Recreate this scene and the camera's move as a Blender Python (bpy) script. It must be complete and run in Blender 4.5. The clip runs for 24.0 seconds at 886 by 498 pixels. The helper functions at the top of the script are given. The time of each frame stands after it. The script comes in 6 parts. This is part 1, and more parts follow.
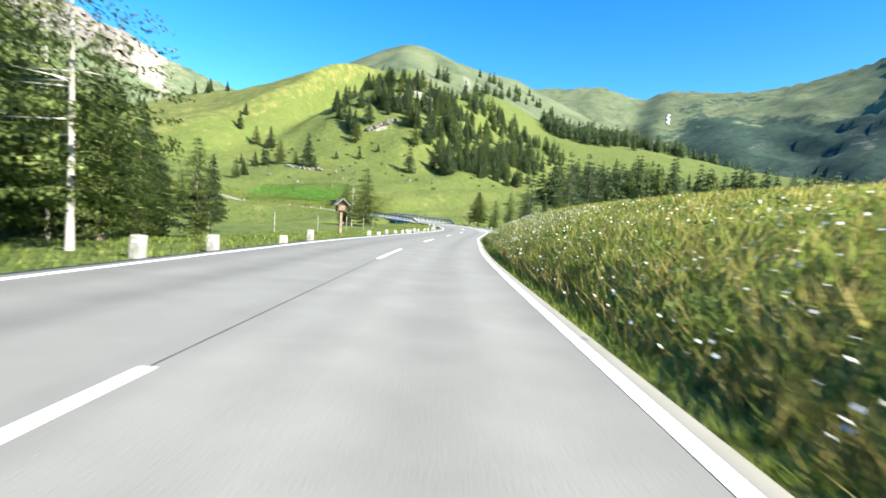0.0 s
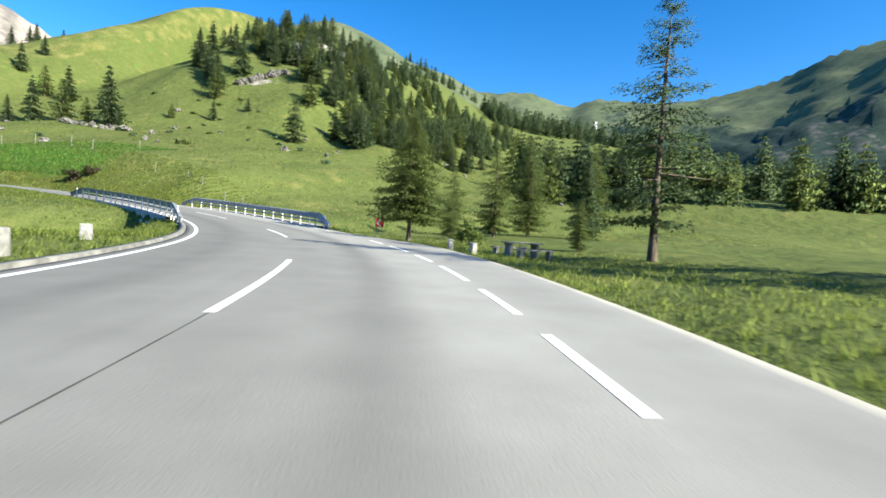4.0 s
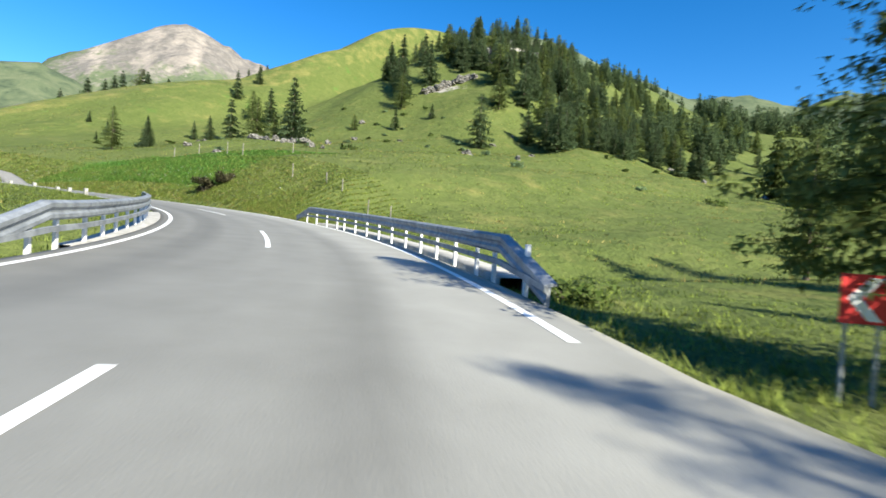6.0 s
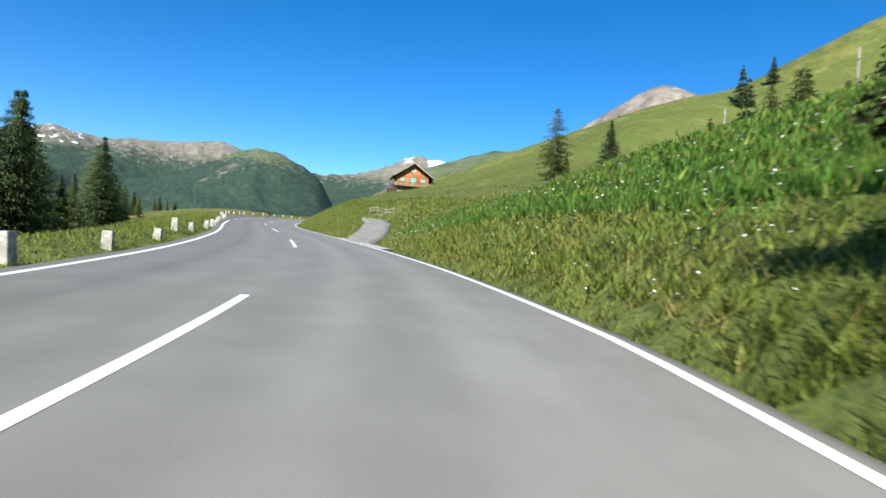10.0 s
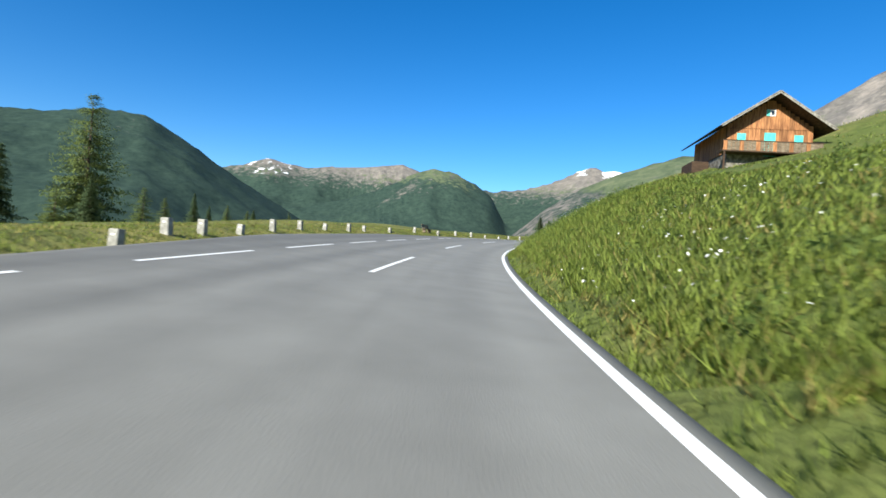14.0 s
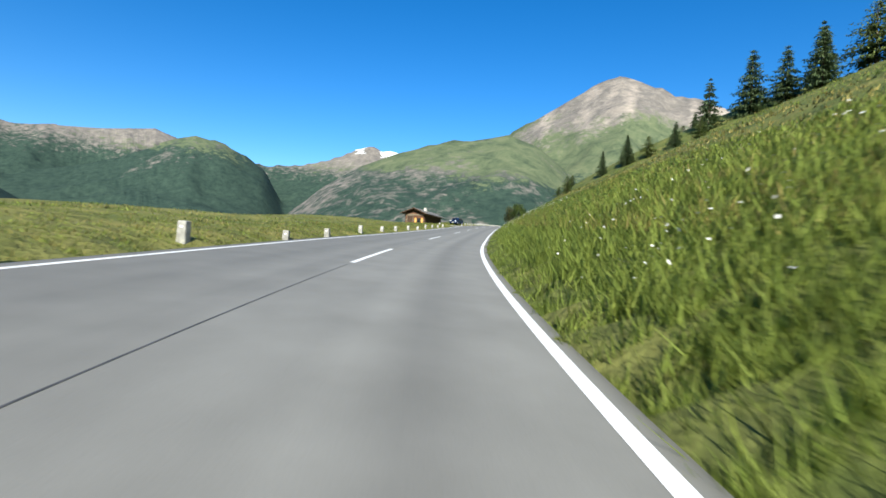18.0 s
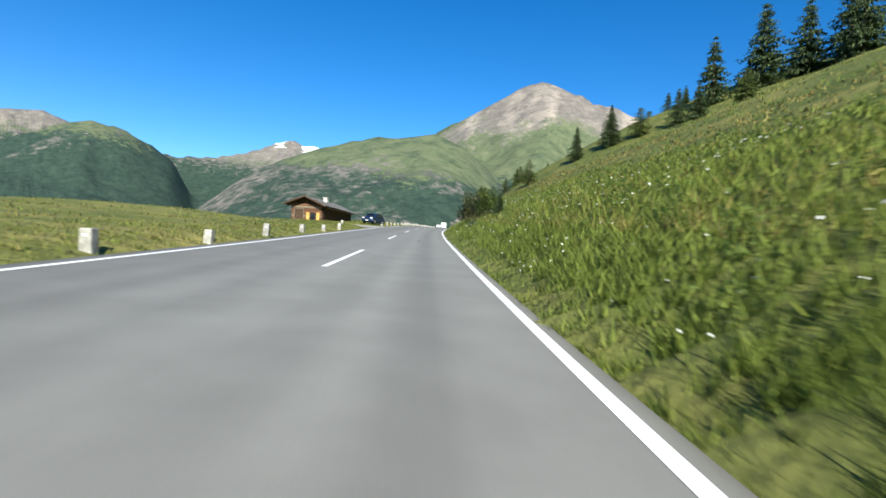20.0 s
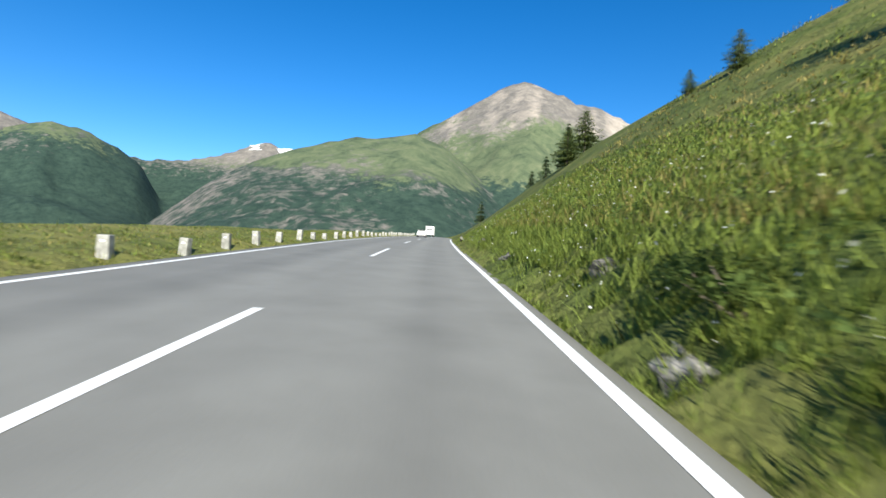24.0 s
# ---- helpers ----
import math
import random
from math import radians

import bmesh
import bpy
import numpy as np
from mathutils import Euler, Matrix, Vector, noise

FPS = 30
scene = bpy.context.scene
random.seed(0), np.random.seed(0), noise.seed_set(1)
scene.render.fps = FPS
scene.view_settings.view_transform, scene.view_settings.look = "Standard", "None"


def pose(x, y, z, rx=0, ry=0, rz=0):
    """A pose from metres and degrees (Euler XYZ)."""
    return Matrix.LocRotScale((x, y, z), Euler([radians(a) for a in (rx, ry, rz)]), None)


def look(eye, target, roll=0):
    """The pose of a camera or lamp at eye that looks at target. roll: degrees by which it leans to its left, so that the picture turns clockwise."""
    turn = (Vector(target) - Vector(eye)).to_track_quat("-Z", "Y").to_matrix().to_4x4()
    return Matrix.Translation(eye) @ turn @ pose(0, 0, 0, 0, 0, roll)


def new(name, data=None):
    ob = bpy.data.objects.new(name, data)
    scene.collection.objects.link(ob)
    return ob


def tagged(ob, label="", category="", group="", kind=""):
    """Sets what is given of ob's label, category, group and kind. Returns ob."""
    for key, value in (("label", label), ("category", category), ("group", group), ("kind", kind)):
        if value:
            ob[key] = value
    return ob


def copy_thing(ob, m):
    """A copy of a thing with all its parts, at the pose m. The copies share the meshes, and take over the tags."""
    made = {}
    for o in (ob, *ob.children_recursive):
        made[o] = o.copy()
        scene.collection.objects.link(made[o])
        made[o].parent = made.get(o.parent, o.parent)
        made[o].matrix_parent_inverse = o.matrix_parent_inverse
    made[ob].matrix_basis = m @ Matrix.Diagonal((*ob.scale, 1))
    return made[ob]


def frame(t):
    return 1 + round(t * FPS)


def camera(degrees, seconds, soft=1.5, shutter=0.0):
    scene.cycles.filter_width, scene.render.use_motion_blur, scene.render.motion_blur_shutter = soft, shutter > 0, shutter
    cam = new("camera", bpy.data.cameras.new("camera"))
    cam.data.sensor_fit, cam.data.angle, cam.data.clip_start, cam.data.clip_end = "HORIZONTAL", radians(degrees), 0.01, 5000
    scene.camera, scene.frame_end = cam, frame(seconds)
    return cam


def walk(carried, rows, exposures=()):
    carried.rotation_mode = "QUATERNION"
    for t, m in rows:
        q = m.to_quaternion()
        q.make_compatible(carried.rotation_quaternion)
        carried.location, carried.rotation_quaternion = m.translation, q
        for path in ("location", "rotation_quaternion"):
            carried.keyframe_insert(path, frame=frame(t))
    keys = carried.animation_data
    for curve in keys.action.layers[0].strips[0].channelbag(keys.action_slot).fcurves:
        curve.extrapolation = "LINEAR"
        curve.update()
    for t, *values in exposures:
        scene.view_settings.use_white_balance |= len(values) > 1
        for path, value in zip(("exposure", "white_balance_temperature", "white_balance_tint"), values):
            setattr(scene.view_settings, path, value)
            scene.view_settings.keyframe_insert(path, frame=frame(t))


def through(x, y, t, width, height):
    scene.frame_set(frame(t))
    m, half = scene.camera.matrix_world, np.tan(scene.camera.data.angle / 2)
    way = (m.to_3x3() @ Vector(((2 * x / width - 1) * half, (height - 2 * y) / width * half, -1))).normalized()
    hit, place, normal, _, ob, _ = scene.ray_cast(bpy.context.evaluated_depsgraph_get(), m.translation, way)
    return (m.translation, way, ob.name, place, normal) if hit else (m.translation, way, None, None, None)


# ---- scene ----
cam = camera(82.0, 24.0, soft=1.6, shutter=0.15)
# seconds, x, y, z, tilt, lean, turn
PATH = [
    (0, -0.00, -0.00, 1.00, 86.48, -3.02, 0.00),
    (0.5, 0.05, 9.66, 0.86, 86.39, -2.99, -1.47),
    (1, 0.33, 19.20, 0.72, 86.22, -2.95, -3.26),
    (1.5, 0.98, 28.52, 0.58, 86.18, -2.74, -4.96),
    (2, 1.53, 37.34, 0.46, 86.22, -2.74, -6.36),
    (2.5, 2.35, 45.78, 0.37, 86.37, -3.39, -7.61),
    (3, 3.18, 53.77, 0.32, 86.93, -3.28, -9.04),
    (3.5, 4.00, 61.25, 0.32, 87.33, -3.20, -9.47),
    (4, 4.62, 68.18, 0.34, 87.44, -3.46, -7.90),
    (4.5, 4.82, 74.53, 0.39, 87.42, -4.01, -4.20),
    (5, 4.48, 80.26, 0.46, 87.77, -3.98, 0.91),
    (5.5, 3.71, 85.24, 0.53, 87.92, -4.01, 6.81),
    (6, 2.37, 90.28, 0.63, 88.21, -3.90, 12.89),
    (6.5, 0.37, 95.53, 0.78, 88.65, -3.71, 19.02),
    (7, -2.07, 100.58, 0.95, 88.93, -3.65, 24.96),
    (7.5, -5.01, 105.30, 1.20, 89.52, -3.65, 31.08),
    (8, -8.51, 109.89, 1.46, 89.80, -4.04, 37.36),
    (8.5, -12.24, 113.86, 1.71, 89.77, -3.82, 43.63),
    (9, -16.45, 117.47, 1.97, 89.97, -3.93, 50.03),
    (9.5, -21.14, 120.64, 2.23, 90.28, -4.18, 56.45),
    (10, -26.45, 123.41, 2.50, 90.33, -4.13, 62.73),
    (10.5, -32.06, 125.61, 2.77, 90.34, -3.75, 69.07),
    (11, -37.93, 127.31, 3.06, 90.14, -3.93, 74.70),
    (11.5, -44.42, 128.59, 3.35, 90.11, -4.11, 79.60),
    (12, -51.36, 129.59, 3.67, 89.87, -3.94, 83.04),
    (12.5, -58.64, 130.34, 4.00, 89.83, -3.98, 84.90),
    (13, -66.15, 131.02, 4.35, 90.10, -4.27, 85.17),
    (13.5, -73.77, 131.79, 4.70, 90.59, -4.60, 83.97),
    (14, -81.43, 132.85, 5.06, 90.72, -4.26, 81.67),
    (14.5, -89.15, 134.25, 5.44, 90.65, -3.31, 78.97),
    (15, -97.05, 136.01, 5.84, 90.41, -3.26, 76.08),
    (15.5, -104.52, 137.90, 6.25, 90.28, -3.48, 73.27),
    (16, -111.70, 140.21, 6.67, 90.19, -3.43, 70.11),
    (16.5, -118.80, 142.77, 7.10, 90.09, -3.12, 66.85),
    (17, -125.89, 145.82, 7.53, 90.10, -2.78, 63.65),
    (17.5, -132.87, 149.28, 7.93, 89.97, -3.10, 60.34),
    (18, -139.91, 153.09, 8.34, 89.95, -3.55, 57.19),
    (18.5, -147.05, 157.60, 8.75, 90.06, -4.10, 54.30),
    (19, -154.27, 162.56, 9.20, 90.08, -4.24, 51.44),
    (19.5, -161.45, 167.98, 9.68, 90.19, -4.20, 49.44),
    (20, -168.64, 173.68, 10.18, 90.45, -4.11, 48.69),
    (20.5, -175.86, 179.51, 10.71, 90.81, -4.06, 48.61),
    (21, -183.09, 185.42, 11.24, 90.88, -4.28, 48.23),
    (21.5, -190.23, 191.24, 11.79, 90.95, -3.94, 47.88),
    (22, -197.18, 197.08, 12.34, 91.02, -3.86, 47.85),
    (22.5, -204.09, 202.93, 12.89, 91.06, -4.02, 47.56),
    (23, -210.70, 208.70, 13.43, 90.99, -3.75, 47.41),
    (23.5, -217.40, 214.73, 13.98, 90.96, -3.56, 47.12),
    (24, -224.11, 220.90, 14.52, 90.94, -3.47, 46.63),
]
UNIT = 1.3   # the plan below is drawn in units of 1.3 m
walk(cam, [(r[0], pose(r[1] * UNIT, r[2] * UNIT, r[3] * UNIT, *r[4:])) for r in PATH], exposures=[(0.0, 1.75, 6550, 5), (1.0, 1.55, 6550, 5), (2.5, 1.4, 6550, 5), (5.0, 1.25, 6550, 5), (8.0, 0.98, 6500, 5), (14.0, 0.8, 6400, 5), (24.0, 0.8, 6400, 5)])

# ---- daylight: a clear morning, sun low in the south-east ----
SUN_TO = Vector((0.70, -0.50, 0.52)).normalized()
world = bpy.data.worlds.new("sky")
world.use_nodes = True
scene.world = world
wn, wl = world.node_tree.nodes, world.node_tree.links
sky = wn.new("ShaderNodeTexSky")
sky.sky_type, sky.sun_disc = "NISHITA", False
sky.sun_elevation, sky.sun_rotation = math.asin(SUN_TO.z), math.atan2(SUN_TO.x, SUN_TO.y)
sky.altitude, sky.air_density, sky.dust_density, sky.ozone_density = 1700, 1.0, 1.3, 3.0
vivid = wn.new("ShaderNodeHueSaturation")
vivid.inputs["Saturation"].default_value = 1.36
vivid.inputs["Hue"].default_value = 0.504
wl.new(sky.outputs[0], vivid.inputs["Color"]), wl.new(vivid.outputs[0], wn["Background"].inputs[0])
wn["Background"].inputs[1].default_value = 0.108
sun = new("sun", bpy.data.lights.new("sun", "SUN"))
sun.data.energy, sun.data.angle, sun.data.color = 5.0, radians(0.5), (1.0, 0.93, 0.80)
sun.matrix_world = look((0, 0, 300), Vector((0, 0, 300)) - SUN_TO)


# ---- materials ----
def material(name, low, high, scale=3.0, rough=0.8, bump=0.3, metal=0.0, fine=40.0, stretch=(1, 1, 1), spread=(0.35, 0.65), jitter=0.0, spec=0.3):
    """Two colours mixed by a coarse and a fine noise, with relief; jitter varies the brightness from piece to piece."""
    m = bpy.data.materials.new(name)
    m.use_nodes = True
    n, l = m.node_tree.nodes, m.node_tree.links
    b = n["Principled BSDF"]
    b.inputs["Roughness"].default_value, b.inputs["Metallic"].default_value = rough, metal
    b.inputs["Specular IOR Level"].default_value = spec
    tc, mp = n.new("ShaderNodeTexCoord"), n.new("ShaderNodeMapping")
    mp.inputs["Scale"].default_value = stretch
    l.new(tc.outputs["Object"], mp.inputs[0])
    na, nb = n.new("ShaderNodeTexNoise"), n.new("ShaderNodeTexNoise")
    na.inputs["Scale"].default_value, na.inputs["Detail"].default_value = scale, 6
    nb.inputs["Scale"].default_value, nb.inputs["Detail"].default_value = fine, 3
    l.new(mp.outputs[0], na.inputs[0]), l.new(mp.outputs[0], nb.inputs[0])
    add = n.new("ShaderNodeMath")
    add.operation = "MULTIPLY_ADD"
    add.inputs[1].default_value = 0.4
    l.new(nb.outputs[0], add.inputs[0]), l.new(na.outputs[0], add.inputs[2])
    ramp = n.new("ShaderNodeValToRGB")
    ramp.color_ramp.elements[0].position, ramp.color_ramp.elements[1].position = spread[0] + 0.2, spread[1] + 0.2
    ramp.color_ramp.elements[0].color, ramp.color_ramp.elements[1].color = (*low, 1), (*high, 1)
    l.new(add.outputs[0], ramp.inputs[0])
    out = ramp.outputs[0]
    if jitter:
        oi, hsv, mr = n.new("ShaderNodeObjectInfo"), n.new("ShaderNodeHueSaturation"), n.new("ShaderNodeMapRange")
        mr.inputs[3].default_value, mr.inputs[4].default_value = 1 - jitter, 1 + jitter
        l.new(oi.outputs["Random"], mr.inputs[0]), l.new(mr.outputs[0], hsv.inputs["Value"]), l.new(out, hsv.inputs["Color"])
        out = hsv.outputs[0]
    l.new(out, b.inputs["Base Color"])
    if bump:
        bp = n.new("ShaderNodeBump")
        bp.inputs["Strength"].default_value, bp.inputs["Distance"].default_value = bump, 0.02
        l.new(add.outputs[0], bp.inputs["Height"]), l.new(bp.outputs[0], b.inputs["Normal"])
    return m


def leaf_material(name, low, high, through=0.3):
    """Foliage: colour varies from leaf clump to leaf clump, and some light comes through."""
    m = bpy.data.materials.new(name)
    m.use_nodes = True
    n, l = m.node_tree.nodes, m.node_tree.links
    b = n["Principled BSDF"]
    b.inputs["Roughness"].default_value = 0.75
    b.inputs["Specular IOR Level"].default_value = 0.15
    g, ramp, mix = n.new("ShaderNodeNewGeometry"), n.new("ShaderNodeValToRGB"), n.new("ShaderNodeMixShader")
    ramp.color_ramp.elements[0].color, ramp.color_ramp.elements[1].color = (*low, 1), (*high, 1)
    l.new(g.outputs["Random Per Island"], ramp.inputs[0]), l.new(ramp.outputs[0], b.inputs["Base Color"])
    tr = n.new("ShaderNodeBsdfTranslucent")
    l.new(ramp.outputs[0], tr.inputs[0])
    mix.inputs[0].default_value = through
    l.new(b.outputs[0], mix.inputs[1]), l.new(tr.outputs[0], mix.inputs[2])
    l.new(mix.outputs[0], n["Material Output"].inputs[0])
    return m


def ground_material():
    """Alpine pasture with dry patches, and rock, wood and snow where the ground carries them."""
    m = bpy.data.materials.new("pasture")
    m.use_nodes = True
    n, l = m.node_tree.nodes, m.node_tree.links
    b = n["Principled BSDF"]
    b.inputs["Roughness"].default_value, b.inputs["Specular IOR Level"].default_value = 0.9, 0.1
    tc = n.new("ShaderNodeTexCoord")

    def noise_of(scale, detail=5, rough=0.6, dist=0.0):
        x = n.new("ShaderNodeTexNoise")
        x.inputs["Scale"].default_value, x.inputs["Detail"].default_value = scale, detail
        x.inputs["Roughness"].default_value, x.inputs["Distortion"].default_value = rough, dist
        l.new(tc.outputs["Object"], x.inputs[0])
        return x.outputs[0]

    def ramp(src, stops):
        r = n.new("ShaderNodeValToRGB")
        e = r.color_ramp.elements
        e[0].position, e[0].color = stops[0][0], (*stops[0][1], 1)
        e[1].position, e[1].color = stops[-1][0], (*stops[-1][1], 1)
        for p, c in stops[1:-1]:
            k = e.new(p)
            k.color = (*c, 1)
        l.new(src, r.inputs[0])
        return r.outputs[0]

    def mixed(fac, a, c):
        x = n.new("ShaderNodeMix")
        x.data_type = "RGBA"
        l.new(fac, x.inputs[0]), l.new(a, x.inputs[6]), l.new(c, x.inputs[7])
        return x.outputs[2]

    def mask(key, scale, lo, hi):
        at = n.new("ShaderNodeAttribute")
        at.attribute_name = key
        s = n.new("ShaderNodeMath")
        s.operation = "ADD"
        l.new(at.outputs["Fac"], s.inputs[0]), l.new(noise_of(scale, 6, 0.65), s.inputs[1])
        r = n.new("ShaderNodeMapRange")
        r.inputs[1].default_value, r.inputs[2].default_value = lo, hi
        l.new(s.outputs[0], r.inputs[0])
        return r.outputs[0]

    grass = ramp(noise_of(0.05, 8, 0.7, 0.4), [(0.3, (0.058, 0.088, 0.022)), (0.5, (0.102, 0.132, 0.035)), (0.72, (0.172, 0.178, 0.06))])
    swards = ramp(noise_of(0.45, 7, 0.75, 0.8), [(0.34, (0.048, 0.072, 0.02)), (0.5, (0.1, 0.13, 0.035)), (0.68, (0.178, 0.184, 0.064))])
    tufts = ramp(noise_of(3.0, 8, 0.8), [(0.32, (0.048, 0.076, 0.018)), (0.68, (0.165, 0.195, 0.056))])

    def blend(f, a, c):
        x = n.new("ShaderNodeMix")
        x.data_type = "RGBA"
        x.inputs[0].default_value = f
        l.new(a, x.inputs[6]), l.new(c, x.inputs[7])
        return x.outputs[2]

    green = blend(0.42, blend(0.5, grass, swards), tufts)
    dry = ramp(noise_of(0.35, 6), [(0.3, (0.19, 0.19, 0.055)), (0.7, (0.33, 0.275, 0.1))])
    lush = ramp(noise_of(1.2, 6, 0.7), [(0.3, (0.04, 0.135, 0.02)), (0.7, (0.1, 0.26, 0.045))])
    col = mixed(mask("lush", 0.2, 0.85, 1.1), green, lush)
    # dull alpine turf, greyed further to imitate haze over far slopes
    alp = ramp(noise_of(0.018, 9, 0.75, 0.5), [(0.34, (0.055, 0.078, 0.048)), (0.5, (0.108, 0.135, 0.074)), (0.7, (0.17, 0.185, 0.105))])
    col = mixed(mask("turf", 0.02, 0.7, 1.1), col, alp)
    col = mixed(mask("dry", 0.25, 0.85, 1.25), col, dry)
    bare = ramp(noise_of(0.02, 10, 0.75, 0.6), [(0.3, (0.1, 0.096, 0.09)), (0.5, (0.185, 0.168, 0.15)), (0.7, (0.31, 0.275, 0.235))])
    rubble = ramp(noise_of(0.05, 8, 0.75), [(0.3, (0.29, 0.245, 0.205)), (0.7, (0.48, 0.42, 0.36))])
    rock = mixed(mask("pale", 0.012, 0.8, 1.2), bare, rubble)
    # forest green turned bluish to imitate distance haze
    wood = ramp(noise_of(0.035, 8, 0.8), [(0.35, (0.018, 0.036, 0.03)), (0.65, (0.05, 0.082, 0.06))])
    scree = ramp(noise_of(0.6, 9, 0.75), [(0.35, (0.16, 0.15, 0.13)), (0.65, (0.48, 0.45, 0.41))])
    snow = ramp(noise_of(0.01, 4), [(0.3, (0.75, 0.77, 0.8)), (0.7, (0.85, 0.86, 0.88))])
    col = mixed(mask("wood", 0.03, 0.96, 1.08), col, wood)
    col = mixed(mask("rock", 0.03, 0.92, 1.14), col, rock)
    col = mixed(mask("crag", 0.5, 0.95, 1.05), col, scree)
    col = mixed(mask("snow", 0.02, 0.95, 0.99), col, snow)
    l.new(col, b.inputs["Base Color"])
    bp = n.new("ShaderNodeBump")
    bp.inputs["Strength"].default_value, bp.inputs["Distance"].default_value = 0.5, 0.15
    wide = n.new("ShaderNodeBump")
    wide.inputs["Strength"].default_value, wide.inputs["Distance"].default_value = 0.85, 1.1
    l.new(noise_of(0.35, 6, 0.65), wide.inputs["Height"]), l.new(wide.outputs[0], bp.inputs["Normal"])
    l.new(noise_of(3.0, 8, 0.8), bp.inputs["Height"]), l.new(bp.outputs[0], b.inputs["Normal"])
    return m


GROUND = ground_material()
ASPHALT = material("asphalt", (0.192, 0.187, 0.167), (0.252, 0.246, 0.222), 1.1, 0.72, 0.5, fine=60, spread=(0.15, 0.85), spec=0.28)


def add_wear_and_glare(m):
    """Wheel tracks polished lighter, lane middles and edges darker with oil and dirt; glare and vignetting painted in.
    """
    n, l = m.node_tree.nodes, m.node_tree.links
    at, mul = n.new("ShaderNodeAttribute"), n.new("ShaderNodeMix")
    at.attribute_name = "wear_and_glare"
    mul.data_type, mul.blend_type = "RGBA", "MULTIPLY"
    mul.inputs[0].default_value = 1.0
    src = n["Principled BSDF"].inputs["Base Color"].links[0].from_socket
    l.new(src, mul.inputs[6]), l.new(at.outputs["Color"], mul.inputs[7]), l.new(mul.outputs[2], n["Principled BSDF"].inputs["Base Color"])


ROADWAY = ASPHALT.copy()
ROADWAY.name = "worn_roadway"
add_wear_and_glare(ROADWAY)
DRIVEWAY = material("bleached_asphalt", (0.22, 0.212, 0.195), (0.285, 0.275, 0.255), 1.6, 0.85, 0.5, fine=40)
COURT = material("bleached_court", (0.27, 0.255, 0.22), (0.42, 0.4, 0.35), 0.8, 0.85, 0.4, fine=30)
PAINT = material("road_paint", (0.55, 0.55, 0.53), (0.85, 0.85, 0.83), 1.2, 0.6, 0.1, fine=25, spread=(0.15, 0.4))
TAR = material("tar", (0.05, 0.05, 0.048), (0.1, 0.098, 0.094), 3, 0.6, 0.2)
STONE = material("granite", (0.22, 0.215, 0.195), (0.44, 0.435, 0.4), 6, 0.85, 0.6, jitter=0.15)
ROCK = material("crag_rock", (0.03, 0.03, 0.028), (0.29, 0.275, 0.25), 2.2, 0.9, 1.0, fine=14, stretch=(1, 1.4, 2.8), spread=(0.4, 0.62))
STEEL = material("galvanised_steel", (0.2, 0.215, 0.23), (0.36, 0.38, 0.4), 4, 0.55, 0.1, metal=0.3)
POSTWHITE = material("white_post_paint", (0.7, 0.7, 0.68), (0.85, 0.85, 0.84), 5, 0.5, 0.1)
WOOD = material("weathered_wood", (0.10, 0.075, 0.05), (0.26, 0.21, 0.15), 3, 0.85, 0.5, stretch=(1, 1, 6), jitter=0.15)
GREYWOOD = material("grey_wood", (0.16, 0.15, 0.13), (0.36, 0.34, 0.3), 3, 0.85, 0.5, stretch=(5, 5, 1), jitter=0.12)
LARCH = material("sun_tanned_boards", (0.19, 0.08, 0.035), (0.44, 0.21, 0.09), 2.2, 0.75, 0.5, stretch=(4, 4, 0.5), jitter=0.3)
DARKWOOD = material("dark_timber", (0.035, 0.022, 0.014), (0.09, 0.055, 0.035), 3, 0.8, 0.5, stretch=(1, 1, 5), jitter=0.15)
SHINGLE = material("grey_shingles", (0.13, 0.125, 0.115), (0.3, 0.285, 0.265), 4, 0.85, 0.5, jitter=0.2)
KERB = material("kerb_stone", (0.13, 0.13, 0.115), (0.27, 0.265, 0.24), 3, 0.9, 0.5)
MASONRY = material("rendered_masonry", (0.5, 0.48, 0.43), (0.7, 0.68, 0.62), 3, 0.9, 0.4)
# dark tone also serves as the shade in the bridge opening
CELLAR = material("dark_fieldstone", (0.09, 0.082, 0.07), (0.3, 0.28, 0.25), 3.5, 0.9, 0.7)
CONCRETE = material("concrete", (0.34, 0.33, 0.3), (0.5, 0.48, 0.45), 3, 0.85, 0.4)
TURQUOISE = material("turquoise_shutter_paint", (0.07, 0.5, 0.48), (0.14, 0.66, 0.6), 3, 0.6, 0.1)
ORANGE = material("bright_larch_shutter", (0.6, 0.28, 0.06), (0.78, 0.42, 0.12), 3, 0.6, 0.2)
RED = material("sign_red", (0.55, 0.03, 0.03), (0.68, 0.05, 0.05), 4, 0.45, 0.05)
WHITE = material("white_enamel", (0.74, 0.74, 0.74), (0.85, 0.85, 0.85), 4, 0.4, 0.05)
CARBLUE = material("dark_blue_car_paint", (0.012, 0.03, 0.08), (0.018, 0.04, 0.1), 2, 0.25, 0.0, metal=0.4, spec=0.6)
GLASSDARK = material("tinted_glass", (0.015, 0.018, 0.02), (0.03, 0.035, 0.04), 2, 0.08, 0.0, spec=0.8)
RUBBER = material("tyre_rubber", (0.02, 0.02, 0.02), (0.04, 0.04, 0.04), 5, 0.8, 0.2)
ALLOY = material("alloy", (0.5, 0.5, 0.52), (0.65, 0.65, 0.66), 5, 0.35, 0.0, metal=0.9)
LAMP = material("headlamp_glass", (0.6, 0.62, 0.64), (0.8, 0.82, 0.84), 5, 0.15, 0.0, spec=0.7)
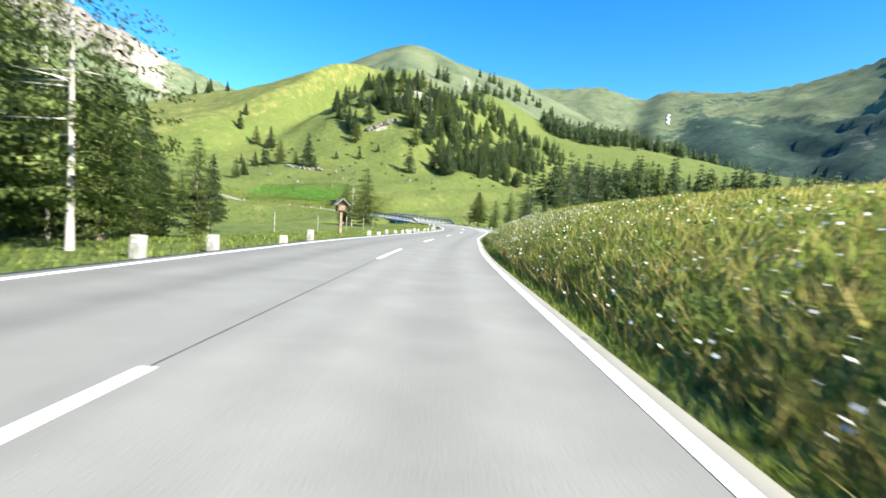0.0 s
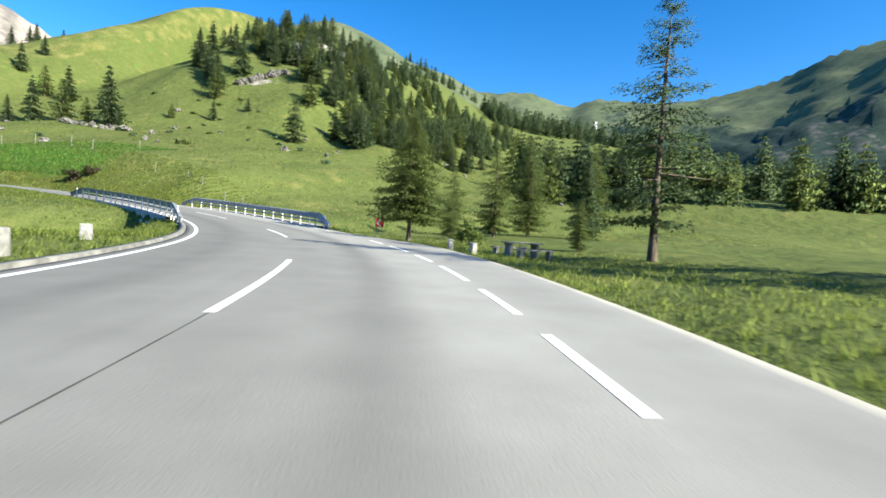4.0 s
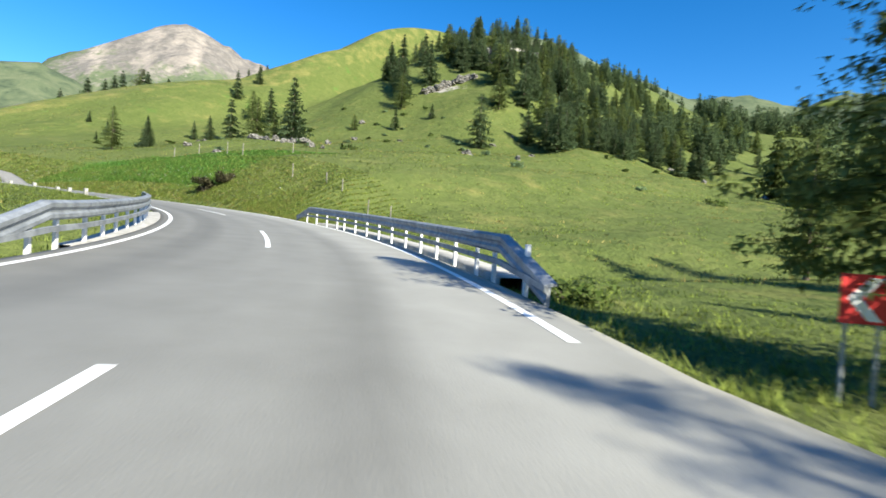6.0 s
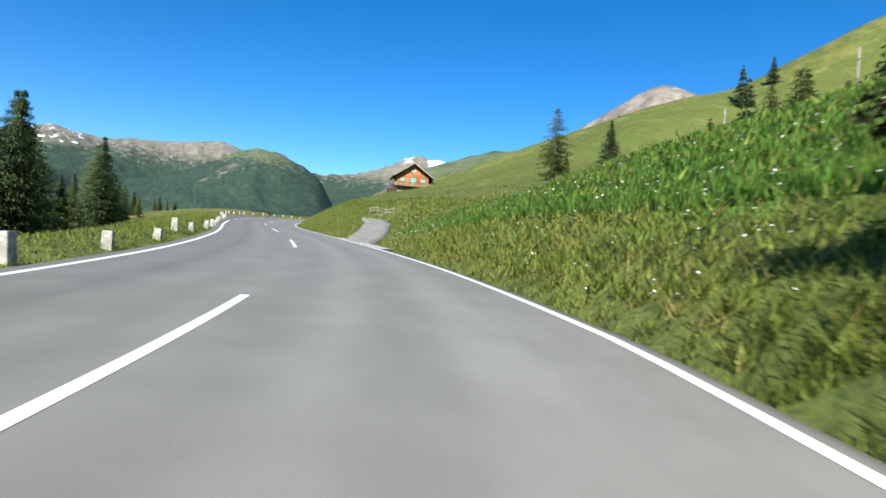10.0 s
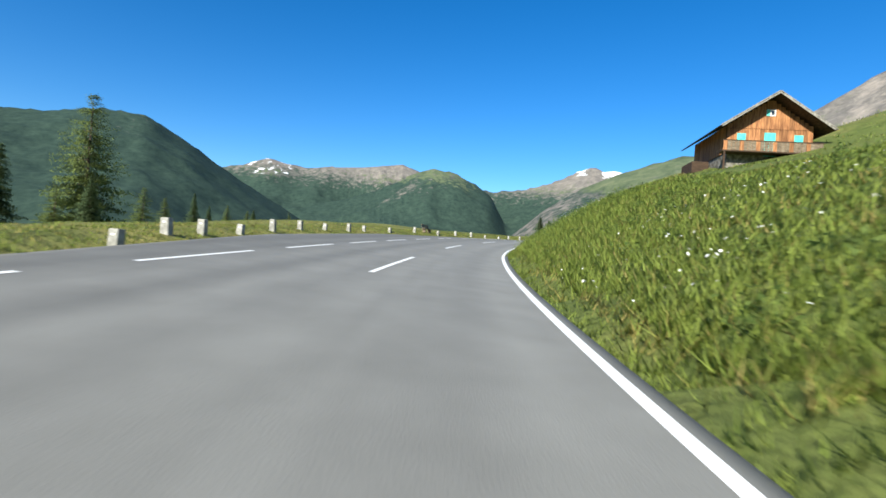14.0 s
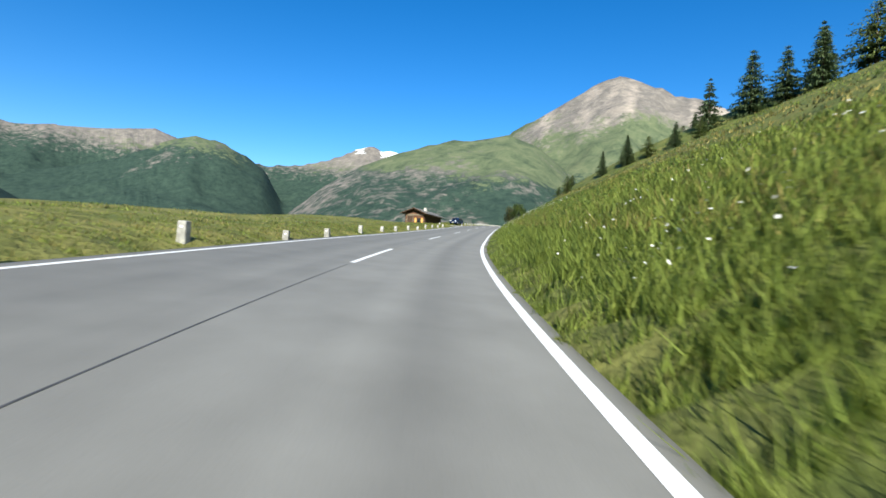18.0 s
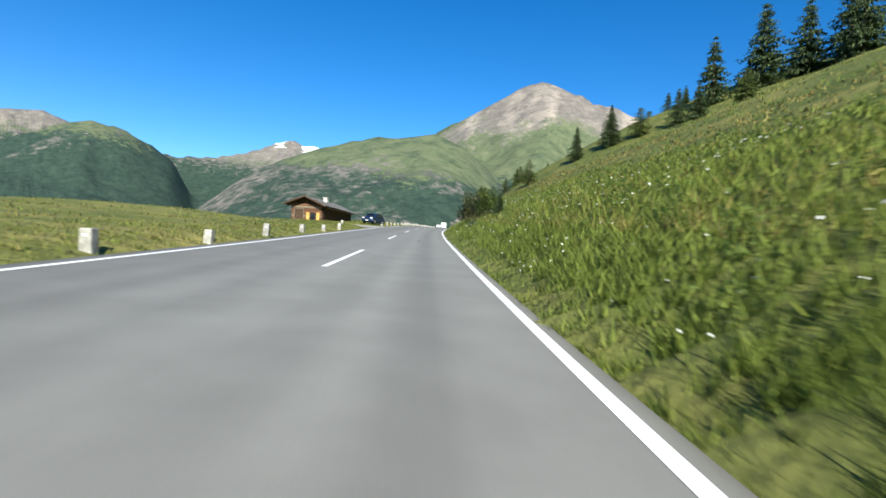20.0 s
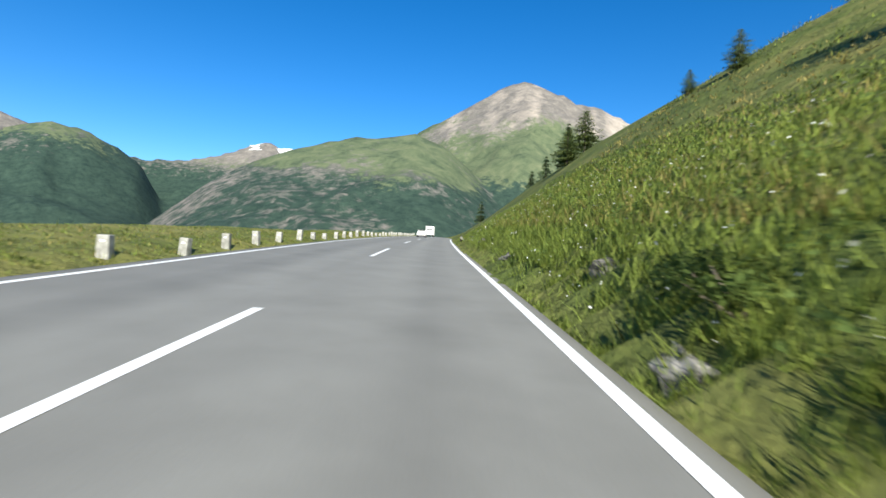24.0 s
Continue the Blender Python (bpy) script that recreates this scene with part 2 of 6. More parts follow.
BARNLOG = material("brown_barn_logs", (0.07, 0.035, 0.022), (0.2, 0.1, 0.055), 2.5, 0.8, 0.5, stretch=(0.4, 4, 4), jitter=0.25)
BARK = material("bark", (0.07, 0.055, 0.042), (0.2, 0.165, 0.13), 4, 0.9, 0.9, stretch=(1, 1, 0.3))
PALEBARK = material("pale_bark", (0.3, 0.28, 0.25), (0.55, 0.53, 0.49), 4, 0.85, 0.5, stretch=(1, 1, 0.4))
SPRUCE = leaf_material("spruce_needles", (0.13, 0.21, 0.115), (0.29, 0.4, 0.19), 0.5)
LARCHLEAF = leaf_material("larch_needles", (0.18, 0.26, 0.09), (0.38, 0.47, 0.16), 0.5)
BUSHLEAF = leaf_material("shrub_leaves", (0.075, 0.125, 0.03), (0.21, 0.28, 0.075), 0.5)
BLADE = leaf_material("grass_blades", (0.26, 0.345, 0.068), (0.41, 0.49, 0.118), 0.5)
LUSH = leaf_material("lush_grass_blades", (0.12, 0.26, 0.045), (0.27, 0.5, 0.1), 0.5)
STRAW = leaf_material("dry_grass_blades", (0.33, 0.3, 0.08), (0.66, 0.54, 0.21), 0.5)
BROWNLEAF = leaf_material("browned_leaves", (0.07, 0.09, 0.032), (0.225, 0.225, 0.095), 0.4)
SILVERLEAF = leaf_material("silver_leaves", (0.16, 0.21, 0.12), (0.36, 0.42, 0.3), 0.4)
HEATH = leaf_material("brown_juniper", (0.045, 0.045, 0.024), (0.15, 0.135, 0.07), 0.2)
PETAL = material("white_petals", (0.7, 0.7, 0.66), (0.85, 0.85, 0.82), 5, 0.8, 0.0)

# ---- road alignment: station (passing time), x, y, surface height under the camera's line ----
ALIGN = [
    (-4.00, -1.00, -76.00, 1.20),
    (-2.00, -0.40, -38.00, 0.60),
    (0.00, -0.00, -0.00, 0.00),
    (1.00, 0.33, 19.20, -0.28),
    (2.00, 1.53, 37.34, -0.54),
    (3.00, 3.18, 53.77, -0.68),
    (4.00, 4.62, 68.18, -0.66),
    (5.00, 4.48, 80.26, -0.54),
    (6.00, 2.37, 90.28, -0.37),
    (7.00, -2.07, 100.58, -0.05),
    (8.00, -8.51, 109.89, 0.46),
    (9.00, -16.45, 117.47, 0.97),
    (10.00, -26.45, 123.41, 1.50),
    (11.00, -37.93, 127.31, 2.06),
    (12.00, -51.36, 129.59, 2.67),
    (13.00, -66.15, 131.02, 3.35),
    (14.00, -81.43, 132.85, 4.06),
    (15.00, -97.05, 136.01, 4.84),
    (16.00, -111.70, 140.21, 5.67),
    (17.00, -125.89, 145.82, 6.53),
    (18.00, -139.91, 153.09, 7.34),
    (19.00, -154.27, 162.56, 8.20),
    (20.00, -168.64, 173.68, 9.18),
    (21.00, -183.09, 185.42, 10.24),
    (22.00, -197.18, 197.08, 11.34),
    (23.00, -210.70, 208.70, 12.43),
    (24.00, -224.11, 220.90, 13.52),
    (25.65, -246.30, 241.08, 15.17),
    (27.85, -275.22, 268.73, 17.02),
    (31.14, -317.59, 311.32, 19.37),
    (34.99, -364.67, 363.60, 19.52),
    (40.48, -429.23, 441.24, 19.52),
]
AT = np.array([r[0] for r in ALIGN])
AP = np.array([r[1:] for r in ALIGN])


def catmull(tt, knots, pts):
    """Smooth curve through pts at the knots."""
    i = np.clip(np.searchsorted(knots, tt, side="right") - 1, 0, len(knots) - 2)
    grad = np.empty_like(pts)
    grad[1:-1] = (pts[2:] - pts[:-2]) / (knots[2:] - knots[:-2])[:, None]
    grad[0], grad[-1] = (pts[1] - pts[0]) / (knots[1] - knots[0]), (pts[-1] - pts[-2]) / (knots[-1] - knots[-2])
    h = (knots[i + 1] - knots[i])[:, None]
    u = ((tt - knots[i]) / (knots[i + 1] - knots[i]))[:, None]
    return ((2 * u**3 - 3 * u**2 + 1) * pts[i] + (u**3 - 2 * u**2 + u) * h * grad[i] + (-2 * u**3 + 3 * u**2) * pts[i + 1] + (u**3 - u**2) * h * grad[i + 1])


raw_t = np.linspace(AT[0], AT[-1], 9000)
raw_p = catmull(raw_t, AT, AP)
raw_s = np.r_[0, np.cumsum(np.hypot(*np.diff(raw_p[:, :2], axis=0).T))]
ST = np.arange(0, raw_s[-1], 0.5)                     # stations every half metre
CT = np.interp(ST, raw_s, raw_t)
CP = np.stack([np.interp(ST, raw_s, raw_p[:, k]) for k in range(3)], 1)
CD = np.gradient(CP[:, :2], axis=0)
CD /= np.linalg.norm(CD, axis=1)[:, None]
CN = np.stack([-CD[:, 1], CD[:, 0]], 1)               # to the left
S0 = float(np.interp(0.0, CT, ST))


def table(t, *pairs):
    return np.interp(t, [p[0] for p in pairs], [p[1] for p in pairs])


def bank(t):
    return table(t, (-4, 0.025), (1, 0.03), (2.5, 0.02), (4, 0.0), (12, 0.0), (13.5, 0.03), (15, 0.05), (17, 0.05), (18.5, 0.03), (20, 0.012), (26, 0.012))


def right_line(t):
    return table(t, (-4, 1.25), (1.5, 1.3), (2.4, 1.0), (3.5, 1.2), (4.4, 1.55), (6, 1.75), (7.3, 1.85), (8.5, 1.6), (10.4, 2.3), (11.3, 1.7), (12, 1.4), (14, 1.4), (15.5, 1.05), (18, 1.1), (20, 1.25), (26, 1.25))


def left_line(t):
    return table(t, (-4, 4.9), (2, 4.9), (3.5, 4.6), (11, 4.7), (13, 4.9), (20, 5.0), (26, 4.9))


def right_tar(t):
    return right_line(t) + table(t, (3.3, 0.2), (4.0, 1.6), (5.6, 2.0), (6.3, 0.5), (8, 0.3), (9, 0.22), (26, 0.2))


def left_tar(t):
    return left_line(t) + table(t, (13.2, 0.35), (14.4, 1.2), (15.2, 3.0), (16.2, 3.2), (16.9, 1.2), (17.2, 0.35), (22.5, 0.35), (22.62, 0.7), (22.78, 3.8), (23.06, 3.4), (23.2, 0.35))


def place(t, left, up=0.0):
    """A place by the road: station in passing time, metres to the left, metres over the surface."""
    i = min(int(np.searchsorted(CT, t)), len(CT) - 1)
    return Vector((CP[i, 0] + CN[i, 0] * left, CP[i, 1] + CN[i, 1] * left, CP[i, 2] + float(bank(t)) * left + up))


def heading(t):
    i = min(int(np.searchsorted(CT, t)), len(CT) - 1)
    return math.degrees(math.atan2(-CD[i, 0], CD[i, 1]))


# the chalet's drive: middle line and surface height
DRIVE = [place(11.93, -1.45), place(12.1, -2.3, 0.12), place(12.3, -3.6, 0.6), place(12.55, -4.8, 1.15), place(12.8, -5.4, 1.5)]
DRIVE_S = np.r_[0, np.cumsum([(b.xy - a.xy).length for a, b in zip(DRIVE, DRIVE[1:])])]


def drive_near(x, y):
    """Distance from the drive's middle line and the drive's height there, for many points."""
    best, height = np.full(len(x), 1e9), np.zeros(len(x))
    for s in np.linspace(0, DRIVE_S[-1], 60):
        px, py, pz = (np.interp(s, DRIVE_S, [p[k] for p in DRIVE]) for k in range(3))
        d = np.hypot(x - px, y - py)
        height = np.where(d < best, pz, height)
        best = np.minimum(best, d)
    return best, height


# ---- terrain heights ----
def hashed(ix, iy, seed):
    h = np.sin(ix * 127.1 + iy * 311.7 + seed * 74.7) * 43758.5453
    return h - np.floor(h)


def value_noise(x, y, seed=0):
    ix, iy = np.floor(x), np.floor(y)
    u, v = x - ix, y - iy
    u, v = u * u * (3 - 2 * u), v * v * (3 - 2 * v)
    a, b = hashed(ix, iy, seed), hashed(ix + 1, iy, seed)
    c, d = hashed(ix, iy + 1, seed), hashed(ix + 1, iy + 1, seed)
    return (a + (b - a) * u) * (1 - v) + (c + (d - c) * u) * v - 0.5


def fbm(x, y, octaves, seed=0, gain=0.5, ridged=False):
    out, amp = 0.0, 1.0
    for o in range(octaves):
        k = value_noise(x * 2**o + o * 13.7, y * 2**o - o * 7.3, seed + o)
        out = out + amp * ((0.5 - np.abs(k) * 2) if ridged else k)
        amp *= gain
    return out


def nearest(x, y):
    """Passing time, metres to the left, and road height at the nearest station of many points."""
    sub = np.arange(0, len(ST), 4)
    t, l, z = np.empty(len(x)), np.empty(len(x)), np.empty(len(x))
    for k in range(0, len(x), 20000):
        px, py = x[k:k + 20000], y[k:k + 20000]
        d = (px[:, None] - CP[None, sub, 0])**2 + (py[:, None] - CP[None, sub, 1])**2
        i = sub[d.argmin(1)]
        for step in (2, 1):
            best = (px - CP[i, 0])**2 + (py - CP[i, 1])**2
            for o in (-step, step):
                j = np.clip(i + o, 0, len(ST) - 1)
                dj = (px - CP[j, 0])**2 + (py - CP[j, 1])**2
                i = np.where(dj < best, j, i)
                best = np.minimum(best, dj)
        dx, dy = px - CP[i, 0], py - CP[i, 1]
        side = CN[i, 0] * dx + CN[i, 1] * dy
        dist = np.hypot(dx, dy)
        t[k:k + 20000], z[k:k + 20000] = CT[i], CP[i, 2]
        l[k:k + 20000] = np.where(side >= 0, dist, -dist)
    return t, l, z


REACH = np.array([0, 0.7, 3, 8, 30, 60, 100, 160, 450, 900.0])
# rise of the ground at those distances beyond the asphalt, by station
RISE_RIGHT = {
    -4: (-0.03, 0.1, 1.2, 2.2, 3.6, 4, 3.8, 4, 10, 30),
    0: (-0.03, 0.12, 1.15, 2.35, 4, 4.5, 4.1, 4, 10, 30),
    1.5: (-0.03, 0.15, 1.4, 2.9, 4.2, 4.5, 4, 4, 10, 30),
    3: (-0.03, 0.15, 1.45, 3, 4, 4, 3.7, 4, 12, 40),
    3.9: (-0.03, 0, 0.2, 0.4, 0.6, 0.8, 1.2, 3, 20, 50),
    5.8: (-0.03, -0.1, -0.2, -0.1, 0.2, 0.8, 2.6, 6, 26, 60),
    6.8: (-0.05, -0.4, -0.5, -0.4, 0.8, 2.5, 6.2, 12, 38, 80),
    8.3: (-0.05, -0.2, -0.1, 0.2, 2.2, 5.5, 11, 19, 50, 110),
    8.8: (-0.04, -0.05, 0.12, 0.7, 3.8, 7.0, 13, 22, 62, 122),
    9.3: (-0.03, 0.15, 1.2, 3.7, 6.9, 9.6, 17, 27, 82, 140),
    10: (-0.03, 0.5, 2.2, 4.9, 9.4, 13, 22, 34, 94, 150),
    11: (-0.03, 0.3, 1.9, 4.8, 10.4, 18.8, 40, 60, 124, 170),
    12: (-0.03, 0.1, 0.8, 2.9, 9.5, 20, 41, 65, 128, 170),
    13.5: (-0.03, 0.2, 1.3, 3.5, 7.8, 15.5, 35, 58, 105, 130),
    15: (-0.03, 0.3, 1.5, 3.8, 8.0, 15.5, 30, 54, 96, 110),
    16.3: (-0.03, 0.36, 2.0, 4.7, 10, 21, 35.4, 65, 100, 110),
    17.5: (-0.03, 0.35, 2.1, 5.4, 13.5, 25, 39.3, 72, 105, 110),
    19: (-0.03, 0.25, 1.6, 4.2, 14, 27, 42.5, 77, 105, 110),
    22.3: (-0.03, 0.35, 1.9, 4.6, 14.8, 27.5, 42, 68, 105, 120),
    24: (-0.03, 0.35, 2.0, 5.0, 16, 29.5, 43, 66, 105, 120),
    25.8: (-0.03, 0.35, 2.0, 5.6, 20.5, 33, 46, 68, 108, 122),
    40: (-0.03, 0.3, 1.8, 5.0, 20, 36, 53, 76, 120, 130),
}
RISE_LEFT = {
    -4: (-0.03, -0.05, -0.1, -0.2, -0.6, -1.5, -3.7, -10, -60, -120),
    3: (-0.03, -0.05, -0.1, -0.3, -0.8, -1.5, -3.6, -10, -60, -120),
    5: (-0.03, 0, 0.1, 0.1, -1, -2, -6.6, -15, -60, -120),
    6.9: (-0.05, -0.3, -0.8, -1, -2, -4, -10.4, -20, -60, -120),
    8.3: (-0.03, -0.1, -0.1, -0.4, -3, -9, -19.9, -34, -80, -120),
    10: (-0.03, 0.1, -0.2, -1.6, -8, -19, -33.3, -50, -95, -130),
    13: (-0.03, 0.1, 0, -1.5, -9, -20, -34.7, -52, -100, -130),
    14.5: (-0.03, 0.1, 0.1, -0.6, -8, -19, -34.2, -52, -100, -130),
    16.5: (-0.03, 0.15, 0.3, 0.4, -3, -13, -30, -50, -100, -130),
    18: (-0.03, 0.15, 0.35, 0.6, 0, -9, -26.8, -48, -100, -130),
    22: (-0.03, 0.08, 0.14, 0.12, -0.4, -8, -26.1, -48, -100, -130),
    24: (-0.03, 0.1, 0.2, 0.1, -4, -14, -30.5, -50, -100, -130),
    40: (-0.03, 0.1, 0.1, -0.5, -6, -16, -31.5, -50, -100, -130),
}


def rise_grid(rows):
    ks = np.array(sorted(rows))
    dd = np.linspace(0, math.sqrt(900), 601)**2
    fine_rows = np.array([catmull(np.sqrt(dd), np.sqrt(REACH), np.array(rows[k], float)[:, None])[:, 0] for k in ks])
    return ks.astype(float), fine_rows


def rise(rows, t, d):
    ks, g = rows
    t = np.clip(t, ks[0], ks[-1])
    i = np.clip(np.searchsorted(ks, t, side="right") - 1, 0, len(ks) - 2)
    u = (t - ks[i]) / (ks[i + 1] - ks[i])
    u = u * u * (3 - 2 * u)
    q = np.clip(np.sqrt(np.maximum(d, 0)) / 30 * 600, 0, 599.999)
    j = q.astype(int)
    v = q - j
    at = lambda a: g[a, j] * (1 - v) + g[a, j + 1] * v
    return at(i) * (1 - u) + at(i + 1) * u


RIGHT_GRID, LEFT_GRID = rise_grid(RISE_RIGHT), rise_grid(RISE_LEFT)
MID = (-110.0, 120.0)
# far ranges: distance of the crest, distance of the foot, skyline as (bearing to the left of north, degrees of height)
RANGES = [
    (2100, 700, [(-75, 18), (-55, 18), (-46.9, 16.3), (-43.6, 15.1), (-40.5, 14.5), (-37, 13.8), (-34, 13.5), (-27, 14.2), (-24.5, 13.4), (-20, 15.1), (-14, 15.1), (-9.7, 14.7), (-2, 14), (10, 12), (22, 10), (30, 6)]),
    (2900, 1300, [(10, 5), (20, 12), (28, 14.3), (31.8, 16.3), (33.6, 16.4), (36.5, 17.8), (39, 18.8), (41, 18.2), (44, 16.6), (47.8, 14.4), (50.3, 12.8), (54, 9), (60, 5), (66, 2)]),
    (2000, 750, [(40, 6), (47, 11.5), (50.3, 12.9), (53, 12.3), (57, 11.8), (62.5, 10.2), (66, 8.7), (69.8, 6.4), (73, 3.5), (77, 0)]),
    (3620, 2300, [(56, 8), (60, 9.6), (61.6, 10.1), (63.5, 10.4), (64.3, 10.2), (65.5, 10.8), (66.3, 10.5), (67.3, 10.1), (69.2, 9.1), (72.8, 8.0), (76.5, 7.5), (80, 8.2), (84.6, 9.1), (86.7, 9.9), (91, 9.2), (97.3, 8.5), (99.5, 8.8), (101.3, 9.1), (103.5, 8.1), (106, 7.4), (112, 6), (125, 5)]),
    (3050, 1700, [(74, 3), (76.5, 7.2), (78.5, 8.4), (80.4, 9.2), (83.2, 9.8), (85.8, 8.6), (89.2, 6.9), (93, 5.5), (98, 4)]),
    (2400, 900, [(94, 1), (97, 2.7), (101, 5.0), (105.3, 7.4), (109, 9.6), (112.6, 11.5), (116.4, 11.4), (120.4, 10.3), (124, 10), (135, 12), (150, 13), (170, 12), (200, 11), (240, 12), (270, 12), (285, 12)]),
]


# grassy ridge climbing behind the wooded hill
RIDGE = [(-38, 360, 92), (-46, 470, 140), (-44, 600, 197), (0, 735, 222), (50, 830, 236), (108, 940, 258), (245, 1360, 330)]
SPUR = [(70, 420, 52), (130, 440, 68), (190, 455, 66), (260, 480, 48)]   # lower wooded spur to the east of it


def far_height(x, y):
    """Mountains round the valley, their mean distance and which range stands highest."""
    dx, dy = x - MID[0], y - MID[1]
    r, az = np.hypot(dx, dy), np.degrees(np.arctan2(-dx, dy))
    az = np.where(az < -75, az + 360, az)
    rough = fbm(x / 420, y / 420, 6, 3, 0.55, True)
    best, which = np.full(len(x), -130.0), np.full(len(x), -1)
    for k, (crest, foot, line) in enumerate(RANGES):
        el = np.interp(az, [p[0] for p in line], [p[1] for p in line], left=0, right=0)
        top = np.tan(np.radians(el)) * crest
        gully = 1 + 0.35 * fbm(az / 2.3, r / 1600, 4, 20 + k, 0.6)
        u = np.clip((r - foot) / (crest - foot), 0, 1)
        up = np.where(u < 1, -110 + (top + 110) * (u**1.25), top - (r - crest) * 0.5)
        z = np.where(u > 0, up + rough * 0.13 * np.maximum(top, 0) * np.minimum(1, u * 2.5) * (1 - 0.75 * u**3) * gully, -130)
        z = np.where(u < 1, np.minimum(z, -60 + (top + 60) * (0.25 + 0.75 * u)), z)
        which = np.where(z > best, k, which)
        best = np.maximum(best, z)
    for (ax, ay, ah), (bx, by, bh) in (*zip(RIDGE, RIDGE[1:]), *zip(SPUR, SPUR[1:])):
        u = np.clip(((x - ax) * (bx - ax) + (y - ay) * (by - ay)) / ((bx - ax)**2 + (by - ay)**2), 0, 1)
        off = np.hypot(x - ax - u * (bx - ax), y - ay - u * (by - ay))
        z = ah + u * (bh - ah) - off * 0.62 * (off / (off + 14)) + rough * 9 * off / (off + 40) + fbm(x / 60, y / 60, 3, 77) * 7 * off / (off + 30)
        which = np.where(z > best, 6, which)
        best = np.maximum(best, z)
    return best, which, r, az


def terrain(x, y, detail=True):
    """Ground height of many places, with what the road needs of it."""
    t, l, zc = nearest(x, y)
    br, bl = right_tar(t), left_tar(t)
    dr, dl = -l - br, l - bl
    edge = zc + bank(t) * np.clip(l, -br, bl)
    inside = (dr < 0.72) & (dl < 0.72)
    d = np.where(l < 0, dr, dl)
    dd = np.maximum(d, 0)
    z = edge + np.where(l < 0, rise(RIGHT_GRID, t, dr), rise(LEFT_GRID, t, dl))
    lump = np.clip((dd - 1.5) / 10, 0, 1)
    z = z + lump * (fbm(x / 9, y / 9, 3, 5) * (0.5 + 0.6 * np.clip((dd - 12) / 20, 0, 1)) + fbm(x / 40, y / 40, 3, 9) * np.clip((dd - 10) / 60, 0, 1) * 5)
    z = z + 4.5 * np.exp(-((x + 40) / 26)**2 - ((y - 268) / 26)**2) + 6 * np.exp(-((x + 18) / 14)**2 - ((y - 275) / 22)**2) + 15 * np.exp(-((x + 28) / 24)**2 - ((y - 318) / 32)**2) + 14 * np.exp(-((x - 12) / 34)**2 - ((y - 500) / 60)**2)   # the hill's humps
    # the stream bed under the bridge
    bx, by = x + 5.2, y - 104.6
    across = bx * 0.56 + by * -0.83 + 2.0 * np.sin((bx * 0.83 + by * 0.56) / 13)
    z = z - 2.2 * np.exp(-(across / 2.6)**2) * np.clip((dd - 0.6) / 1.2, 0, 1) * np.exp(-(np.hypot(bx, by) / 70)**2)
    near_drive, drive_z = drive_near(x, y)
    cut = np.clip((2.5 - near_drive) / 0.9, 0, 1)
    z = z * (1 - cut) + (drive_z - 0.12) * cut
    z = np.where(inside, zc + bank(t) * l - 0.14, z)
    return z, t, l, dd, inside


def spacing(lo, hi, step, far_lo, far_hi, most=27.0):
    core = list(np.arange(lo, hi + step / 2, step))
    for sign, end in ((1, far_hi), (-1, far_lo)):
        p, h = (core[-1] if sign > 0 else core[0]), step
        while (p < end) if sign > 0 else (p > end):
            h = min(h * 1.09, most)
            p += sign * h
            core.append(p) if sign > 0 else core.insert(0, p)
    return np.array(core)


def mesh_object(name, verts, faces, mat, smooth=False, parent=None, normals=None):
    me = bpy.data.meshes.new(name)
    verts, faces = np.asarray(verts, np.float32), np.asarray(faces, np.int32)
    me.vertices.add(len(verts))
    me.vertices.foreach_set("co", verts.ravel())
    n = faces.shape[1]
    me.loops.add(faces.size)
    me.loops.foreach_set("vertex_index", faces.ravel())
    me.polygons.add(len(faces))
    me.polygons.foreach_set("loop_start", np.arange(0, faces.size, n, dtype=np.int32))
    if smooth:
        me.polygons.foreach_set("use_smooth", np.ones(len(faces), bool))
    me.update(calc_edges=True)
    if normals is not None:
        me.attributes.new("custom_normal", "FLOAT_VECTOR", "POINT").data.foreach_set("vector", np.asarray(normals, np.float32).ravel())
    me.materials.append(mat)
    ob = new(name, me)
    ob.parent = parent
    return ob


